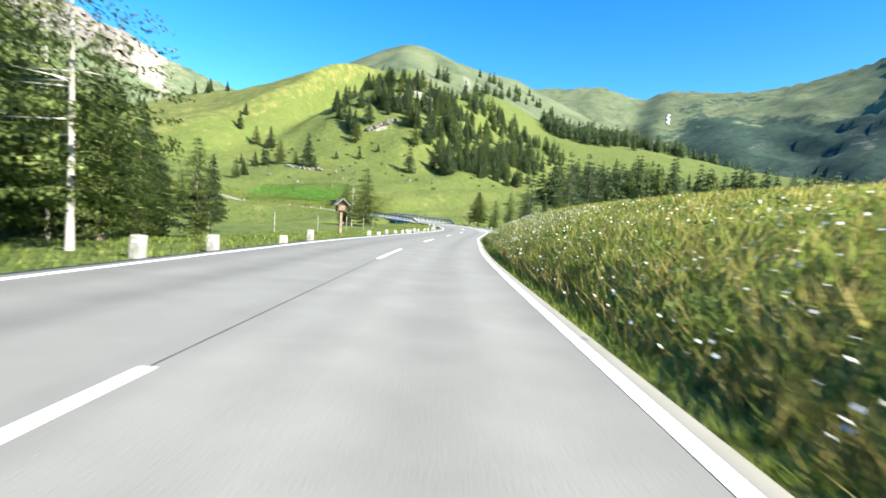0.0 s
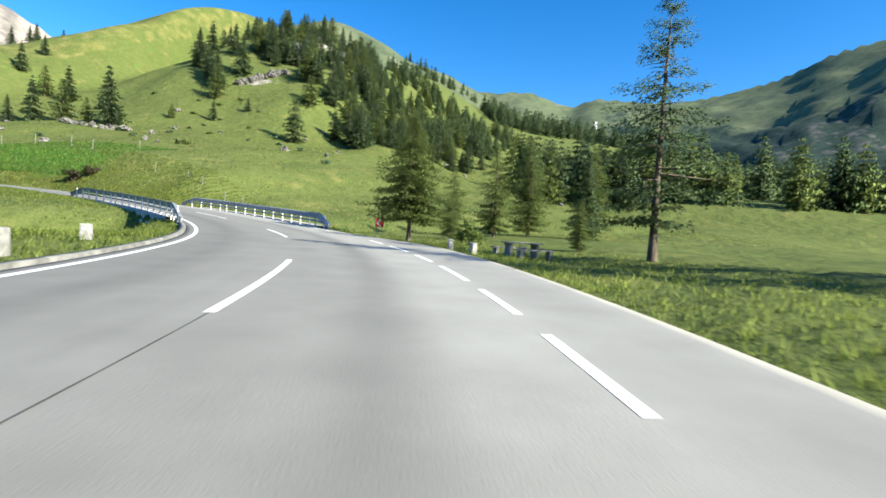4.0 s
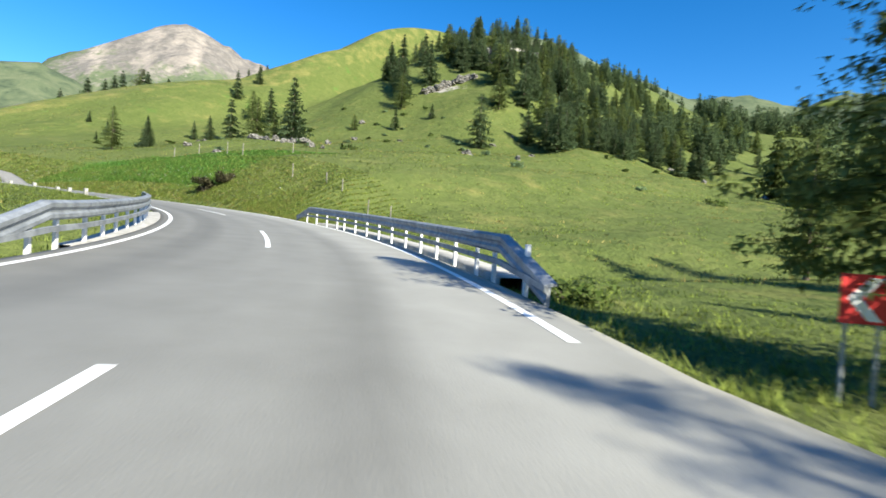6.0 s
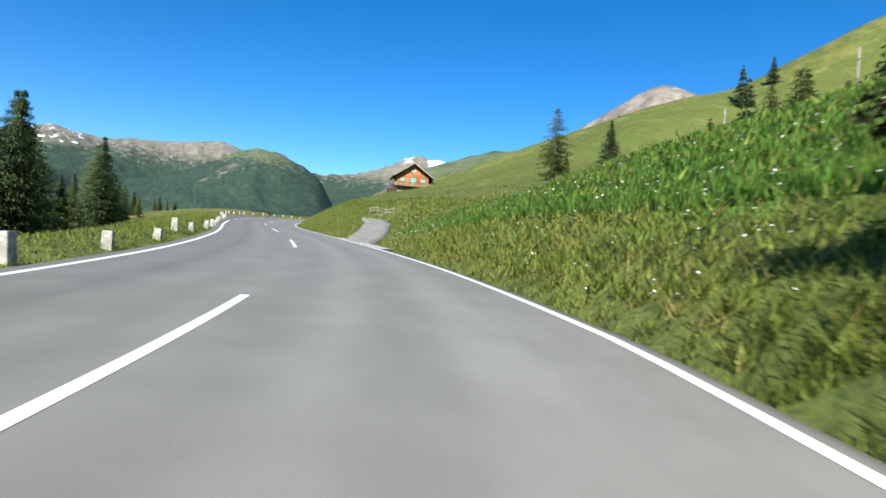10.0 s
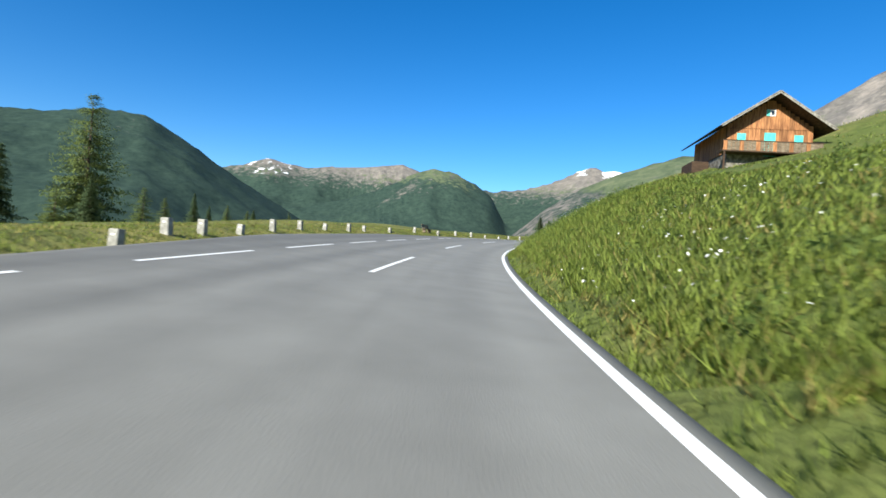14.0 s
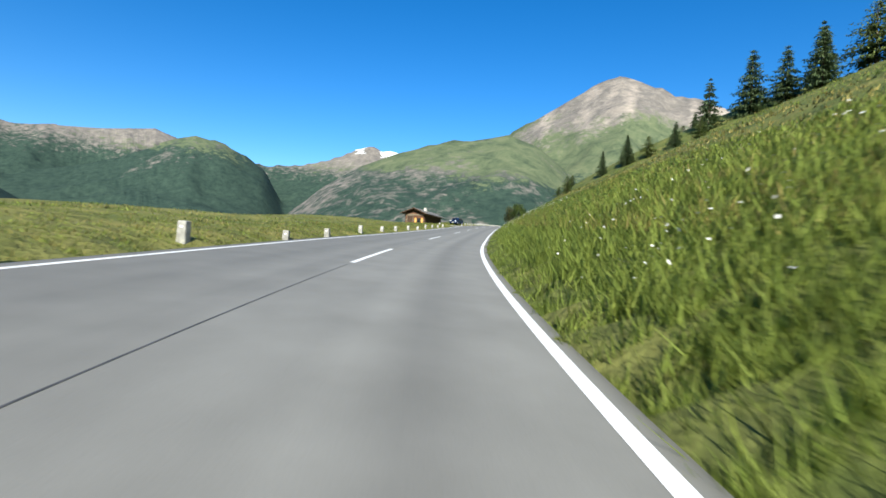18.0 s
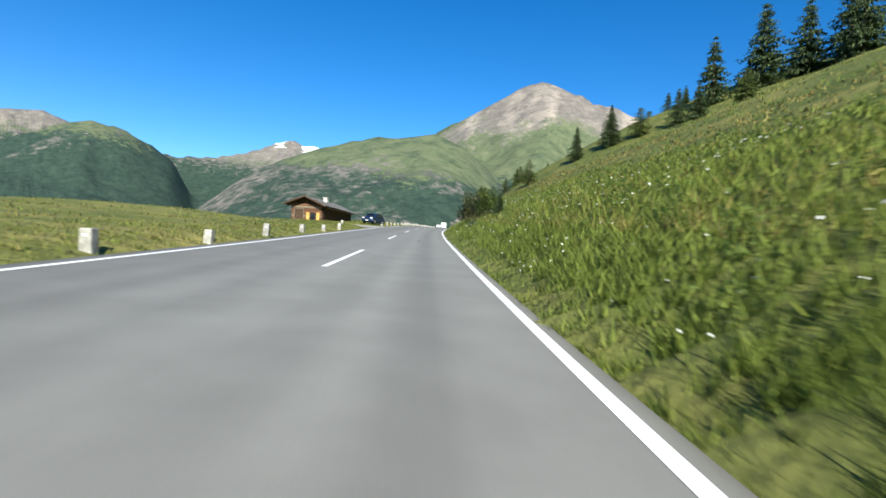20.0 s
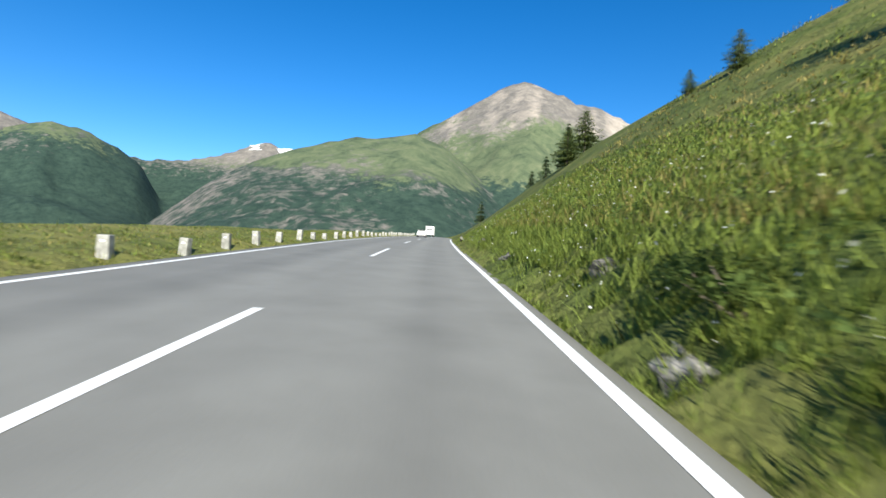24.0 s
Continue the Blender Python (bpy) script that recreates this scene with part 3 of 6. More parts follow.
def build_ground():
    xs = spacing(-285, 45, 0.9, -3900, 2300)
    ys = spacing(-20, 275, 0.9, -1900, 3150)
    gx, gy = np.meshgrid(xs, ys)
    x, y = gx.ravel(), gy.ravel()
    z, t, l, dd, inside = terrain(x, y)
    # soften folds away from the road
    zz, keep = z.reshape(gx.shape), np.clip((dd - 6) / 10, 0, 1).reshape(gx.shape)
    for _ in range(14):
        s = zz.copy()
        s[1:-1, 1:-1] = (zz[:-2, 1:-1] + zz[2:, 1:-1] + zz[1:-1, :-2] + zz[1:-1, 2:]) / 4
        zz = zz + (s - zz) * keep * 0.9
    z = zz.ravel()
    far, which, r, az = far_height(x, y)
    w = np.clip((dd - 330) / 500, 0, 1)
    near_z = z * (1 - w) + np.minimum(z, -90) * w
    z = np.maximum(near_z, np.where(dd > 260, far, -400))
    is_far = (far > near_z) & (dd > 260)
    q = np.arange(len(x)).reshape(gx.shape)
    faces = np.stack([q[:-1, :-1], q[:-1, 1:], q[1:, 1:], q[1:, :-1]], -1).reshape(-1, 4)
    ob = mesh_object("ground", np.stack([x, y, z], 1), faces, GROUND, True)
    slope = np.hypot(*np.gradient(z.reshape(gx.shape), ys, xs)).ravel()
    el = np.degrees(np.arctan2(z, np.maximum(r, 1)))
    rock, wood, snow = np.zeros(len(x)), np.zeros(len(x)), np.zeros(len(x))
    n1 = fbm(x / 260, y / 260, 4, 31)
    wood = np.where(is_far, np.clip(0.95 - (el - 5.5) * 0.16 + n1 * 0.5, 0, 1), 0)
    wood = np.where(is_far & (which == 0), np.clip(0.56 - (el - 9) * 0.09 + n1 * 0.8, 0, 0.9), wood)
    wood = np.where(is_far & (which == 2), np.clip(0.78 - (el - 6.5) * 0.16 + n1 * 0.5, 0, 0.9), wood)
    rock = np.where(is_far, np.clip((el - 10.5) * 0.14 + n1 * 0.3 + (slope - 0.6) * 0.4, 0, 1), 0)
    rock = np.where(is_far & (which == 1), np.clip(0.38 + (el - 12.6) * 0.13 + n1 * 0.6, 0, 1), rock)
    rock = np.where(is_far & (which == 0), np.clip(0.14 + n1 * 0.5, 0, 0.46), rock)
    rock = np.where(is_far & (which == 2), np.clip(0.41 + n1 * 0.4, 0, 0.56), rock)
    rock = np.where(is_far & (which >= 4), np.clip(0.3 + (el - 7) * 0.07 + n1 * 0.4, 0.1, 0.6), rock)
    rock = np.where(is_far & (which == 3), np.clip(0.42 + (el - 7) * 0.14, 0, 0.85), rock)
    snow = np.where(is_far & (which == 3), np.clip((el - 8.8) * 0.12, 0, 0.3) + np.where((np.abs(az - 63.5) < 1.1) & (el > 9.5), 0.42, 0) + np.where((np.abs(az - 66.7) < 0.6) & (el > 9.8), 0.36, 0) + np.where((np.abs(az - 101) < 2.6) & (el > 7.3), 0.38, 0), 0)
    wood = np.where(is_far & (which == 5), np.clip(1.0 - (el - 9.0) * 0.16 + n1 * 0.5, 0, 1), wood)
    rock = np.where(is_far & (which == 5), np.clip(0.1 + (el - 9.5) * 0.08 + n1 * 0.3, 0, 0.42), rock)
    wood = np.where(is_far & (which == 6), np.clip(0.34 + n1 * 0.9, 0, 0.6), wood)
    rock = np.where(is_far & (which == 6), np.clip(0.3 + n1 * 0.7, 0, 0.5), rock)
    snow = np.where(which == 6, 0, snow)
    pale = np.clip(0.28 + 1.1 * fbm(az / 1.6 + 0.3 * n1, r / 1500, 4, 47), 0, 1) * np.where(which == 1, 1.0, 0.25)
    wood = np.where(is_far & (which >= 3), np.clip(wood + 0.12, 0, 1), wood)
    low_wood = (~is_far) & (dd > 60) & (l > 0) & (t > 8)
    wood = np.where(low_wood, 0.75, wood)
    dry = np.where(~is_far, 0.3 + 0.22 * np.clip((l > 0) & (t > 14) & (dd < 40), 0, 1) + 0.25 * np.clip((t < 3.6) & (l < 0), 0, 1) + 0.12 * np.clip((t > 17) & (l < 0), 0, 1), 0.2)
    crag = np.zeros(len(x))
    mx, my = x + 40, y - 137
    lush = np.where(~is_far, 0.75 * np.exp(-((mx * -0.94 + my * 0.34) / 19)**4 - ((mx * 0.34 + my * 0.94) / 4.5)**2), 0) + np.where((~is_far) & (l < 0) & (t > 15) & (t < 18), 0.25, 0)
    for cx, cy, sx, sy, k in ((-29, 217, 9, 4, 0.62), (-16, 262, 9, 10, 0.58), (-30, 300, 8, 12, 0.45), (15, 500, 9, 30, 0.5), (-46, 172, 7, 2, 0.6), (-8, 245, 6, 12, 0.5), (16, 480, 10, 60, 0.5), (-54, 158, 2.5, 2, 0.5), (-60, 176, 6, 3, 0.4)):
        crag = np.maximum(crag, k * np.exp(-((x - cx) / sx)**2 - ((y - cy) / sy)**2))
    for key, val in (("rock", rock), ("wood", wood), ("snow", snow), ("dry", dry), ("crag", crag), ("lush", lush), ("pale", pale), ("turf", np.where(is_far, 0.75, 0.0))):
        ob.data.attributes.new(key, "FLOAT", "POINT").data.foreach_set("value", val.astype(np.float32))
    tagged(ob, "alpine pasture rising to wooded slopes, bare rock peaks and patches of snow", "ground", kind="structure")
    return xs, ys, zz, z.reshape(gx.shape)


GX, GY, _, GZ = build_ground()


def ground_z(x, y):
    """Height of the ground sheet at one place or many."""
    x, y = np.atleast_1d(np.asarray(x, float)), np.atleast_1d(np.asarray(y, float))
    i = np.clip(np.searchsorted(GX, x) - 1, 0, len(GX) - 2)
    j = np.clip(np.searchsorted(GY, y) - 1, 0, len(GY) - 2)
    u, v = (x - GX[i]) / (GX[i + 1] - GX[i]), (y - GY[j]) / (GY[j + 1] - GY[j])
    return (GZ[j, i] * (1 - u) + GZ[j, i + 1] * u) * (1 - v) + (GZ[j + 1, i] * (1 - u) + GZ[j + 1, i + 1] * u) * v


def ground_normal(x, y):
    n = np.stack([ground_z(x - 0.5, y) - ground_z(x + 0.5, y), ground_z(x, y - 0.5) - ground_z(x, y + 0.5), np.ones(len(x))], 1)
    return n / np.linalg.norm(n, axis=1)[:, None]


def on_ground(x, y, down=0.0):
    return Vector((x, y, float(ground_z(x, y)[0]) - down))


# ---- road ----
def strip(name, t0, t1, left_of, right_of, up, mat, parent=None, step=2, thick=0.0, across=2):
    """A band along the road between two offsets to the left (functions of the station)."""
    i0, i1 = np.searchsorted(CT, t0), np.searchsorted(CT, t1)
    idx = np.arange(i0, min(i1 + 1, len(CT)), step)
    if len(idx) < 2:
        idx = np.array([i0, min(i0 + 1, len(CT) - 1)])
    tt = CT[idx]
    lo, hi = right_of(tt), left_of(tt)
    cols = []
    for k in range(across):
        o = lo + (hi - lo) * k / (across - 1)
        cols.append(np.stack([CP[idx, 0] + CN[idx, 0] * o, CP[idx, 1] + CN[idx, 1] * o, CP[idx, 2] + bank(tt) * o + up], 1))
    v = np.stack(cols, 1).reshape(-1, 3)
    if thick:
        a, b = cols[0].copy(), cols[-1].copy()
        a[:, 2] -= thick
        b[:, 2] -= thick
        v = np.stack([a, *cols, b], 1).reshape(-1, 3)
        across += 2
    n = len(idx)
    q = np.arange(n * across).reshape(n, across)
    f = np.stack([q[:-1, :-1], q[:-1, 1:], q[1:, 1:], q[1:, :-1]], -1).reshape(-1, 4)
    return mesh_object(name, v, f, mat, True, parent)


T_END = float(CT[-1])
road = strip("road", -3.9, T_END, left_tar, lambda t: -right_tar(t), 0.0, ROADWAY, step=2, thick=0.2, across=44)
co = np.empty(len(road.data.vertices) * 3)
road.data.vertices.foreach_get("co", co)
co = co.reshape(-1, 3)
wt, wl_, _ = nearest(co[:, 0], co[:, 1])
streak = fbm(wl_ * 2.2, wt * 0.35, 3, 61) 
# far lane darkened in the colour to imitate lens vignetting
far_lane = np.clip((wl_ - 1.7) / 2.2, 0, 1)
bend_glare = np.clip((-wl_ + 0.2) / 1.2, 0, 1) * table(wt, (3.6, 0), (4.4, 1), (9.6, 1), (10.8, 0))   # glare along the outside of the bend, put into the colour
tracks = sum(np.exp(-((wl_ - c) / 0.3)**2) for c in (-0.62, 0.58, 2.75, 3.95))
oil = np.exp(-(wl_ / 0.35)**2) + np.exp(-((wl_ - 3.35) / 0.4)**2)
edge_dirt = np.clip((wl_ - left_line(wt)) / 0.3, 0, 1) + np.clip((-wl_ - right_line(wt)) / 0.3, 0, 1)
wear_and_glare = 1.0 + 0.08 * tracks - 0.09 * oil - 0.12 * edge_dirt + 0.16 * streak - 0.16 * far_lane + 0.48 * bend_glare
layer = road.data.attributes.new("wear_and_glare", "FLOAT_COLOR", "POINT")
layer.data.foreach_set("color", np.repeat(np.stack([wear_and_glare, wear_and_glare, wear_and_glare, np.ones_like(wear_and_glare)], 1), 1, 0).astype(np.float32).ravel())
tagged(road, "grey two-lane mountain road with white edge lines", "road", kind="structure")


def side_line(t0, t1, fn, sign):
    return strip("edge_line", t0, t1, lambda t: sign * fn(t) + 0.065, lambda t: sign * fn(t) - 0.065, 0.004, PAINT, road)


for a, b in ((-3.9, 4.15), (6.35, T_END)):
    side_line(a, b, right_line, -1)
for a, b in ((-3.9, 13.7), (16.95, 22.56), (23.18, T_END)):
    side_line(a, b, left_line, 1)


def by_station(s):
    return float(np.interp(s + S0, ST, CT))


def dash(s0, s1, fn, sign, half=0.06):
    strip("dash", by_station(s0), by_station(s1), lambda t: sign * fn(t) + half, lambda t: sign * fn(t) - half, 0.004, PAINT, road, step=1)


middle = lambda t: table(t, (-4, 1.78), (3, 1.75), (6, 1.55), (8, 1.8), (12, 1.65), (14, 1.8), (20, 1.85), (26, 1.82))
for e in (-13, 2.8, 18.4, 33.2, 48.9, 64.3, 79.2, 93.9, 109.1, 126.0, 142, 158.8, 174, 190.2, 207.5, 222.5, 238, 254.2, 270.6, 288, 305, 321.2, 336.7, 352.3, 367.9, 383.5, 399.1, 414.7, 430.3, 446, 461.5, 477, 493, 508):
    dash(e - 5.8, e, middle, 1)
for a in (70.5, 73.7, 76.9, 80.1, 83.3, 86.5):
    dash(a, a + 2.2, right_line, -1)
for a in (193, 199, 205, 211, 217, 223.5, 230):
    dash(a, a + 4, left_line, 1)
for a, b in ((22.64, 22.75), (22.83, 22.94), (23.02, 23.11)):
    strip("dash", a, b, lambda t: left_line(t) + 0.06, lambda t: left_line(t) - 0.06, 0.004, PAINT, road, step=1)
for a, b in ((2.8, 12.6), (33.4, 43), (64.5, 73), (254.4, 264), (271, 282), (322, 330.5)):
    strip("tar_seam", by_station(a), by_station(b), lambda t: middle(t) + 0.009, lambda t: middle(t) - 0.009, 0.0035, TAR, road, step=1)
strip("skid_mark", by_station(315.2), by_station(317.0), lambda t: 0.36 + 0 * t, lambda t: 0.29 + 0 * t, 0.0035, TAR, road, step=1)


court = strip("forecourt", 22.6, 23.16, lambda t: left_tar(t) - 0.05, lambda t: left_line(t) + 0.16, 0.004, COURT, None, step=1, across=6)
tagged(court, "pale bleached concrete forecourt beside the barn", "forecourt", kind="structure")
METRE = 1 / UNIT   # one metre in plan units


# ---- builders ----
def part(name, bm, mat, parent=None, label="", smooth=False):
    """Links a bmesh as one mesh object under a thing or part."""
    me = bpy.data.meshes.new(name)
    bm.normal_update()
    bm.to_mesh(me)
    bm.free()
    if smooth:
        for p in me.polygons:
            p.use_smooth = True
    me.materials.append(mat)
    ob = new(name, me)
    ob.parent = parent
    return tagged(ob, label)


def thing(name, at, turn, label, category, group="", kind="", size=1.0):
    ob = new(name)
    ob.matrix_basis = pose(*at, 0, 0, turn)
    ob.scale = (size, size, size)
    return tagged(ob, label, category, group, kind)


def box(size, centre, bevel=0.0, turn=(0, 0, 0), bm=None):
    """A block, its edges broken by bevel; added to bm if given."""
    own = bmesh.new()
    bmesh.ops.create_cube(own, size=1.0)
    bmesh.ops.scale(own, vec=size, verts=own.verts)
    if bevel:
        bmesh.ops.bevel(own, geom=own.edges[:], offset=bevel, segments=2, profile=0.6, affect="EDGES")
    bmesh.ops.transform(own, matrix=pose(*centre, *turn), verts=own.verts)
    return own


def prism(outline, y0, y1):
    """An outline in x and z, drawn out from y0 to y1."""
    bm = bmesh.new()
    a = [bm.verts.new((x, y0, z)) for x, z in outline]
    b = [bm.verts.new((x, y1, z)) for x, z in outline]
    bm.faces.new(a)
    bm.faces.new(b[::-1])
    for i in range(len(a)):
        j = (i + 1) % len(a)
        bm.faces.new((a[j], a[i], b[i], b[j]))
    bmesh.ops.recalc_face_normals(bm, faces=bm.faces)
    return bm


def tube(p0, p1, r0, r1, sides=8):
    bm = bmesh.new()
    p0, p1 = Vector(p0), Vector(p1)
    bmesh.ops.create_cone(bm, cap_ends=True, segments=sides, radius1=r0, radius2=r1, depth=(p1 - p0).length)
    turn = (p1 - p0).to_track_quat("Z", "Y").to_matrix().to_4x4()
    bmesh.ops.transform(bm, matrix=Matrix.Translation((p0 + p1) / 2) @ turn, verts=bm.verts)
    return bm


def rough_rock(size, seed, sharp=0.35, level=3):
    bm = bmesh.new()
    bmesh.ops.create_icosphere(bm, subdivisions=level, radius=1.0)
    for v in bm.verts:
        n = noise.fractal(v.co * 1.3 + Vector((seed * 7.1, 0, 0)), 0.8, 2.2, 4)
        c = noise.cell(v.co * 2.6 + Vector((0, seed * 3.3, 0)))
        v.co = Vector((v.co.x * size[0], v.co.y * size[1], v.co.z * size[2])) * (1 + sharp * n + 0.28 * (c - 0.5))
    return bm


# ---- trees ----
def tri_cloud(points, spread, rng):
    """Triangles of random turn at the points; spread: half size of each."""
    n = len(points)
    d = rng.normal(size=(n, 3, 3))
    d /= np.linalg.norm(d, axis=2)[..., None]
    v = points[:, None, :] + d * np.asarray(spread)[:, None, None]
    return v.reshape(-1, 3), np.arange(n * 3).reshape(-1, 3)


def conifer_crown(rng, h, r, base, whorls, per, clumps, size, droop, gappy=0.0, full=0.8):
    """Boughs in whorls, each a flat frond hung with small sprays of needles."""
    pts, out = [], []
    for w in range(whorls):
        u = min(max((w + rng.uniform(-0.3, 0.3)) / whorls, 0.0), 0.985)
        z = base + (h - base) * u**0.92
        reach = r * (1 - u)**full * min(1.0, 0.62 + 2.4 * u) * rng.uniform(0.8, 1.14) + 0.05 * r * (1 - u) + 0.02 * r
        for b in range(per):
            if rng.random() < gappy:
                continue
            a = (b + rng.uniform(-0.4, 0.4)) / per * 2 * math.pi + w * 0.7
            rr = reach * rng.uniform(0.62, 1.14)
            k = max(3, int(clumps * (0.3 + 0.7 * (1 - u))))
            lift = rng.uniform(-0.14, 0.14) * rr
            for c in range(k):
                v = 0.1 + 0.9 * (c + rng.random()) / k
                side = rng.uniform(-1, 1) * (0.26 * rr * v**0.7 * (1.12 - v) * 2 + 0.02 * r)
                x, y = math.cos(a) * rr * v - math.sin(a) * side, math.sin(a) * rr * v + math.cos(a) * side
                pts.append((x, y, z + lift - droop * rr * (v**1.3 - 0.25 * v**4) - 0.25 * abs(side) + rng.normal() * 0.03 * r))
                out.append((math.cos(a), math.sin(a), v))
    p, o = np.array(pts), np.array(out)
    n = len(p)
    s = size * rng.uniform(0.6, 1.35, n) * (1.15 - 0.45 * o[:, 2])
    s *= np.clip(1.2 - 0.8 * (p[:, 2] - base) / (h - base), 0.45, 1)
    ax = np.stack([o[:, 0], o[:, 1], np.full(n, -0.3)], 1) + rng.normal(scale=0.28, size=(n, 3))
    si = np.stack([-o[:, 1], o[:, 0], np.zeros(n)], 1) + rng.normal(scale=0.28, size=(n, 3))
    v = np.stack([p - si * s[:, None] * 0.27 - ax * s[:, None] * 0.45, p + si * s[:, None] * 0.27 - ax * s[:, None] * 0.45, p + ax * s[:, None] * 1.15], 1)
    hang = np.stack([p - ax * s[:, None] * 0.3, p + ax * s[:, None] * 0.3, p - np.array([0, 0, 1]) * s[:, None] * 0.9 + rng.normal(scale=0.12, size=(n, 3)) * s[:, None]], 1)
    v = np.concatenate([v, hang]).reshape(-1, 3)
    flat = np.hypot(p[:, 0], p[:, 1])[:, None] / (r * 0.6)
    nn = np.stack([p[:, 0], p[:, 1], np.zeros(n)], 1) / (np.hypot(p[:, 0], p[:, 1])[:, None] + 1e-6) * np.minimum(flat, 1) + np.array([0, 0, 0.55]) + rng.normal(scale=0.28, size=(n, 3))
    nn /= np.linalg.norm(nn, axis=1)[:, None]
    return v, np.arange(len(v)).reshape(-1, 3), np.repeat(np.concatenate([nn, nn]), 3, 0)


def trunk_mesh(h, r, seed, limbs=0, base=1.0, reach=1.0):
    rng = random.Random(seed)
    bm = bmesh.new()
    steps, sides, rings = 7, 8, []
    for k in range(steps + 1):
        u = k / steps
        rad = r * ((1 - u)**0.8 * 0.95 + 0.03) * (1.35 if k == 0 else 1)
        ox, oy = 0.03 * h * math.sin(u * 3 + seed) * u * 0.3, 0.03 * h * math.cos(u * 2 + seed) * u * 0.3
        rings.append([bm.verts.new((ox + math.cos(i / sides * 6.2832) * rad, oy + math.sin(i / sides * 6.2832) * rad, u * h - 0.25)) for i in range(sides)])
    for a, b in zip(rings, rings[1:]):
        for i in range(sides):
            bm.faces.new((a[i], a[(i + 1) % sides], b[(i + 1) % sides], b[i]))
    for k in range(limbs):
        u = rng.uniform(0.15, 0.85)
        a, ln = rng.uniform(0, 6.28), reach * (1 - u) * rng.uniform(0.6, 1.0)
        z = base + (h - base) * u
        w = r * 0.22 * (1 - u) + 0.012
        p0, p1 = Vector((0, 0, z)), Vector((math.cos(a) * ln, math.sin(a) * ln, z - 0.12 * ln))
        s = Vector((-math.sin(a), math.cos(a), 0)) * w
        q = [bm.verts.new(p0 + s), bm.verts.new(p0 - s), bm.verts.new(p0 + Vector((0, 0, w * 2))), bm.verts.new(p1)]
        for f in ((0, 1, 3), (1, 2, 3), (2, 0, 3)):
            bm.faces.new([q[i] for i in f])
    return bm


# kind: height, crown radius, crown base, whorls, boughs, sprays, spray size, droop, gaps, trunk radius, leaf, bark, name, label
KINDS = {
    "spruce_a": (10, 2.9, 0.5, 24, 13, 77, 0.19, 0.38, 0.06, 0.16, SPRUCE, BARK, "spruce_tree", "dark green spruce with dense drooping boughs"),
    "spruce_b": (10, 2.5, 0.4, 23, 12, 73, 0.18, 0.42, 0.08, 0.15, SPRUCE, BARK, "spruce_tree", "slender dark green spruce with a pointed crown"),
    "larch_a": (10, 2.9, 1.0, 22, 12, 91, 0.14, 0.16, 0.16, 0.17, LARCHLEAF, BARK, "larch_tree", "tall fresh green larch with loose feathery boughs"),
    "roadside_larch": (10, 3.5, 2.0, 22, 12, 168, 0.135, 0.26, 0.12, 0.15, LARCHLEAF, BARK, "larch_tree", "tall larch with long layered drooping boughs beside the bend sign"),
    "larch_b": (10, 2.8, 0.8, 20, 11, 77, 0.16, 0.18, 0.2, 0.15, LARCHLEAF, BARK, "larch_tree", "light green larch with an open crown"),
    "far_spruce_a": (10, 3.2, 0.3, 15, 11, 25, 0.4, 0.32, 0.08, 0.16, SPRUCE, BARK, "spruce_tree", "dark green spruce on the pasture slope"),
    "far_spruce_b": (10, 2.7, 0.3, 15, 10, 25, 0.38, 0.36, 0.1, 0.15, SPRUCE, BARK, "spruce_tree", "narrow dark spruce on the pasture slope"),
    "far_larch": (10, 3.3, 0.6, 14, 10, 28, 0.36, 0.2, 0.14, 0.15, LARCHLEAF, BARK, "larch_tree", "bright green larch on the pasture slope"),
    "far_spruce_c": (10, 3.3, 0.5, 14, 10, 28, 0.38, 0.24, 0.2, 0.15, SPRUCE, BARK, "spruce_tree", "full green spruce on the pasture slope"),
    "young_fir": (10, 3.2, 0.2, 22, 14, 95, 0.2, -0.02, 0.12, 0.13, SPRUCE, BARK, "young_fir", "young bushy green fir on the road bank above a rock ledge"),
    "pine": (10, 2.6, 1.4, 15, 8, 147, 0.1, 0.1, 0.3, 0.11, SPRUCE, BARK, "stone_pine", "tall pine with bare lower trunk and layered open boughs"),
    "pale_larch": (10, 2.6, 1.4, 17, 8, 80, 0.12, 0.1, 0.38, 0.07, LARCHLEAF, PALEBARK, "larch_tree", "thin larch with a pale grey trunk and sparse boughs"),
}
BUILT = {}


def plant(kind, x, y, h, group="", wide=1.0, turn=None):
    """A tree of that kind and height, standing on the ground."""
    H, r, base, wh, per, cl, size, droop, gap, tr, leaf, bark, name, label = KINDS[kind]
    turn = (x * 37.7 + y * 91.3) % 360 if turn is None else turn
    at = on_ground(x, y, 0.05)
    if kind not in BUILT:
        rng = np.random.default_rng(len(BUILT) + 11)
        t = thing(name, at, turn, label, "tree", group)
        part("trunk", trunk_mesh(H * 0.97, tr, len(BUILT), 0 if kind.startswith("far") else 40, base, r * 0.8), bark, t, smooth=True)
        v, f, nn = conifer_crown(rng, H, r, base, wh, per, cl, size, droop, gap, 0.62 if kind in ("far_spruce_c", "far_larch", "larch_b", "larch_a") else 0.82)
        mesh_object("crown", v, f, leaf, True, t, nn)
        BUILT[kind] = t
    else:
        t = copy_thing(BUILT[kind], pose(*at, 0, 0, turn))
        t.pop("group", None)
        tagged(t, group=group)
    t.scale = (h / H * wide, h / H * wide, h / H)
    return t


def plant_to(kind, x, y, top, group="", wide=1.0):
    """A tree whose tip reaches that height."""
    return plant(kind, x, y, max(2.0, top - float(ground_z(x, y)[0])), group, wide)


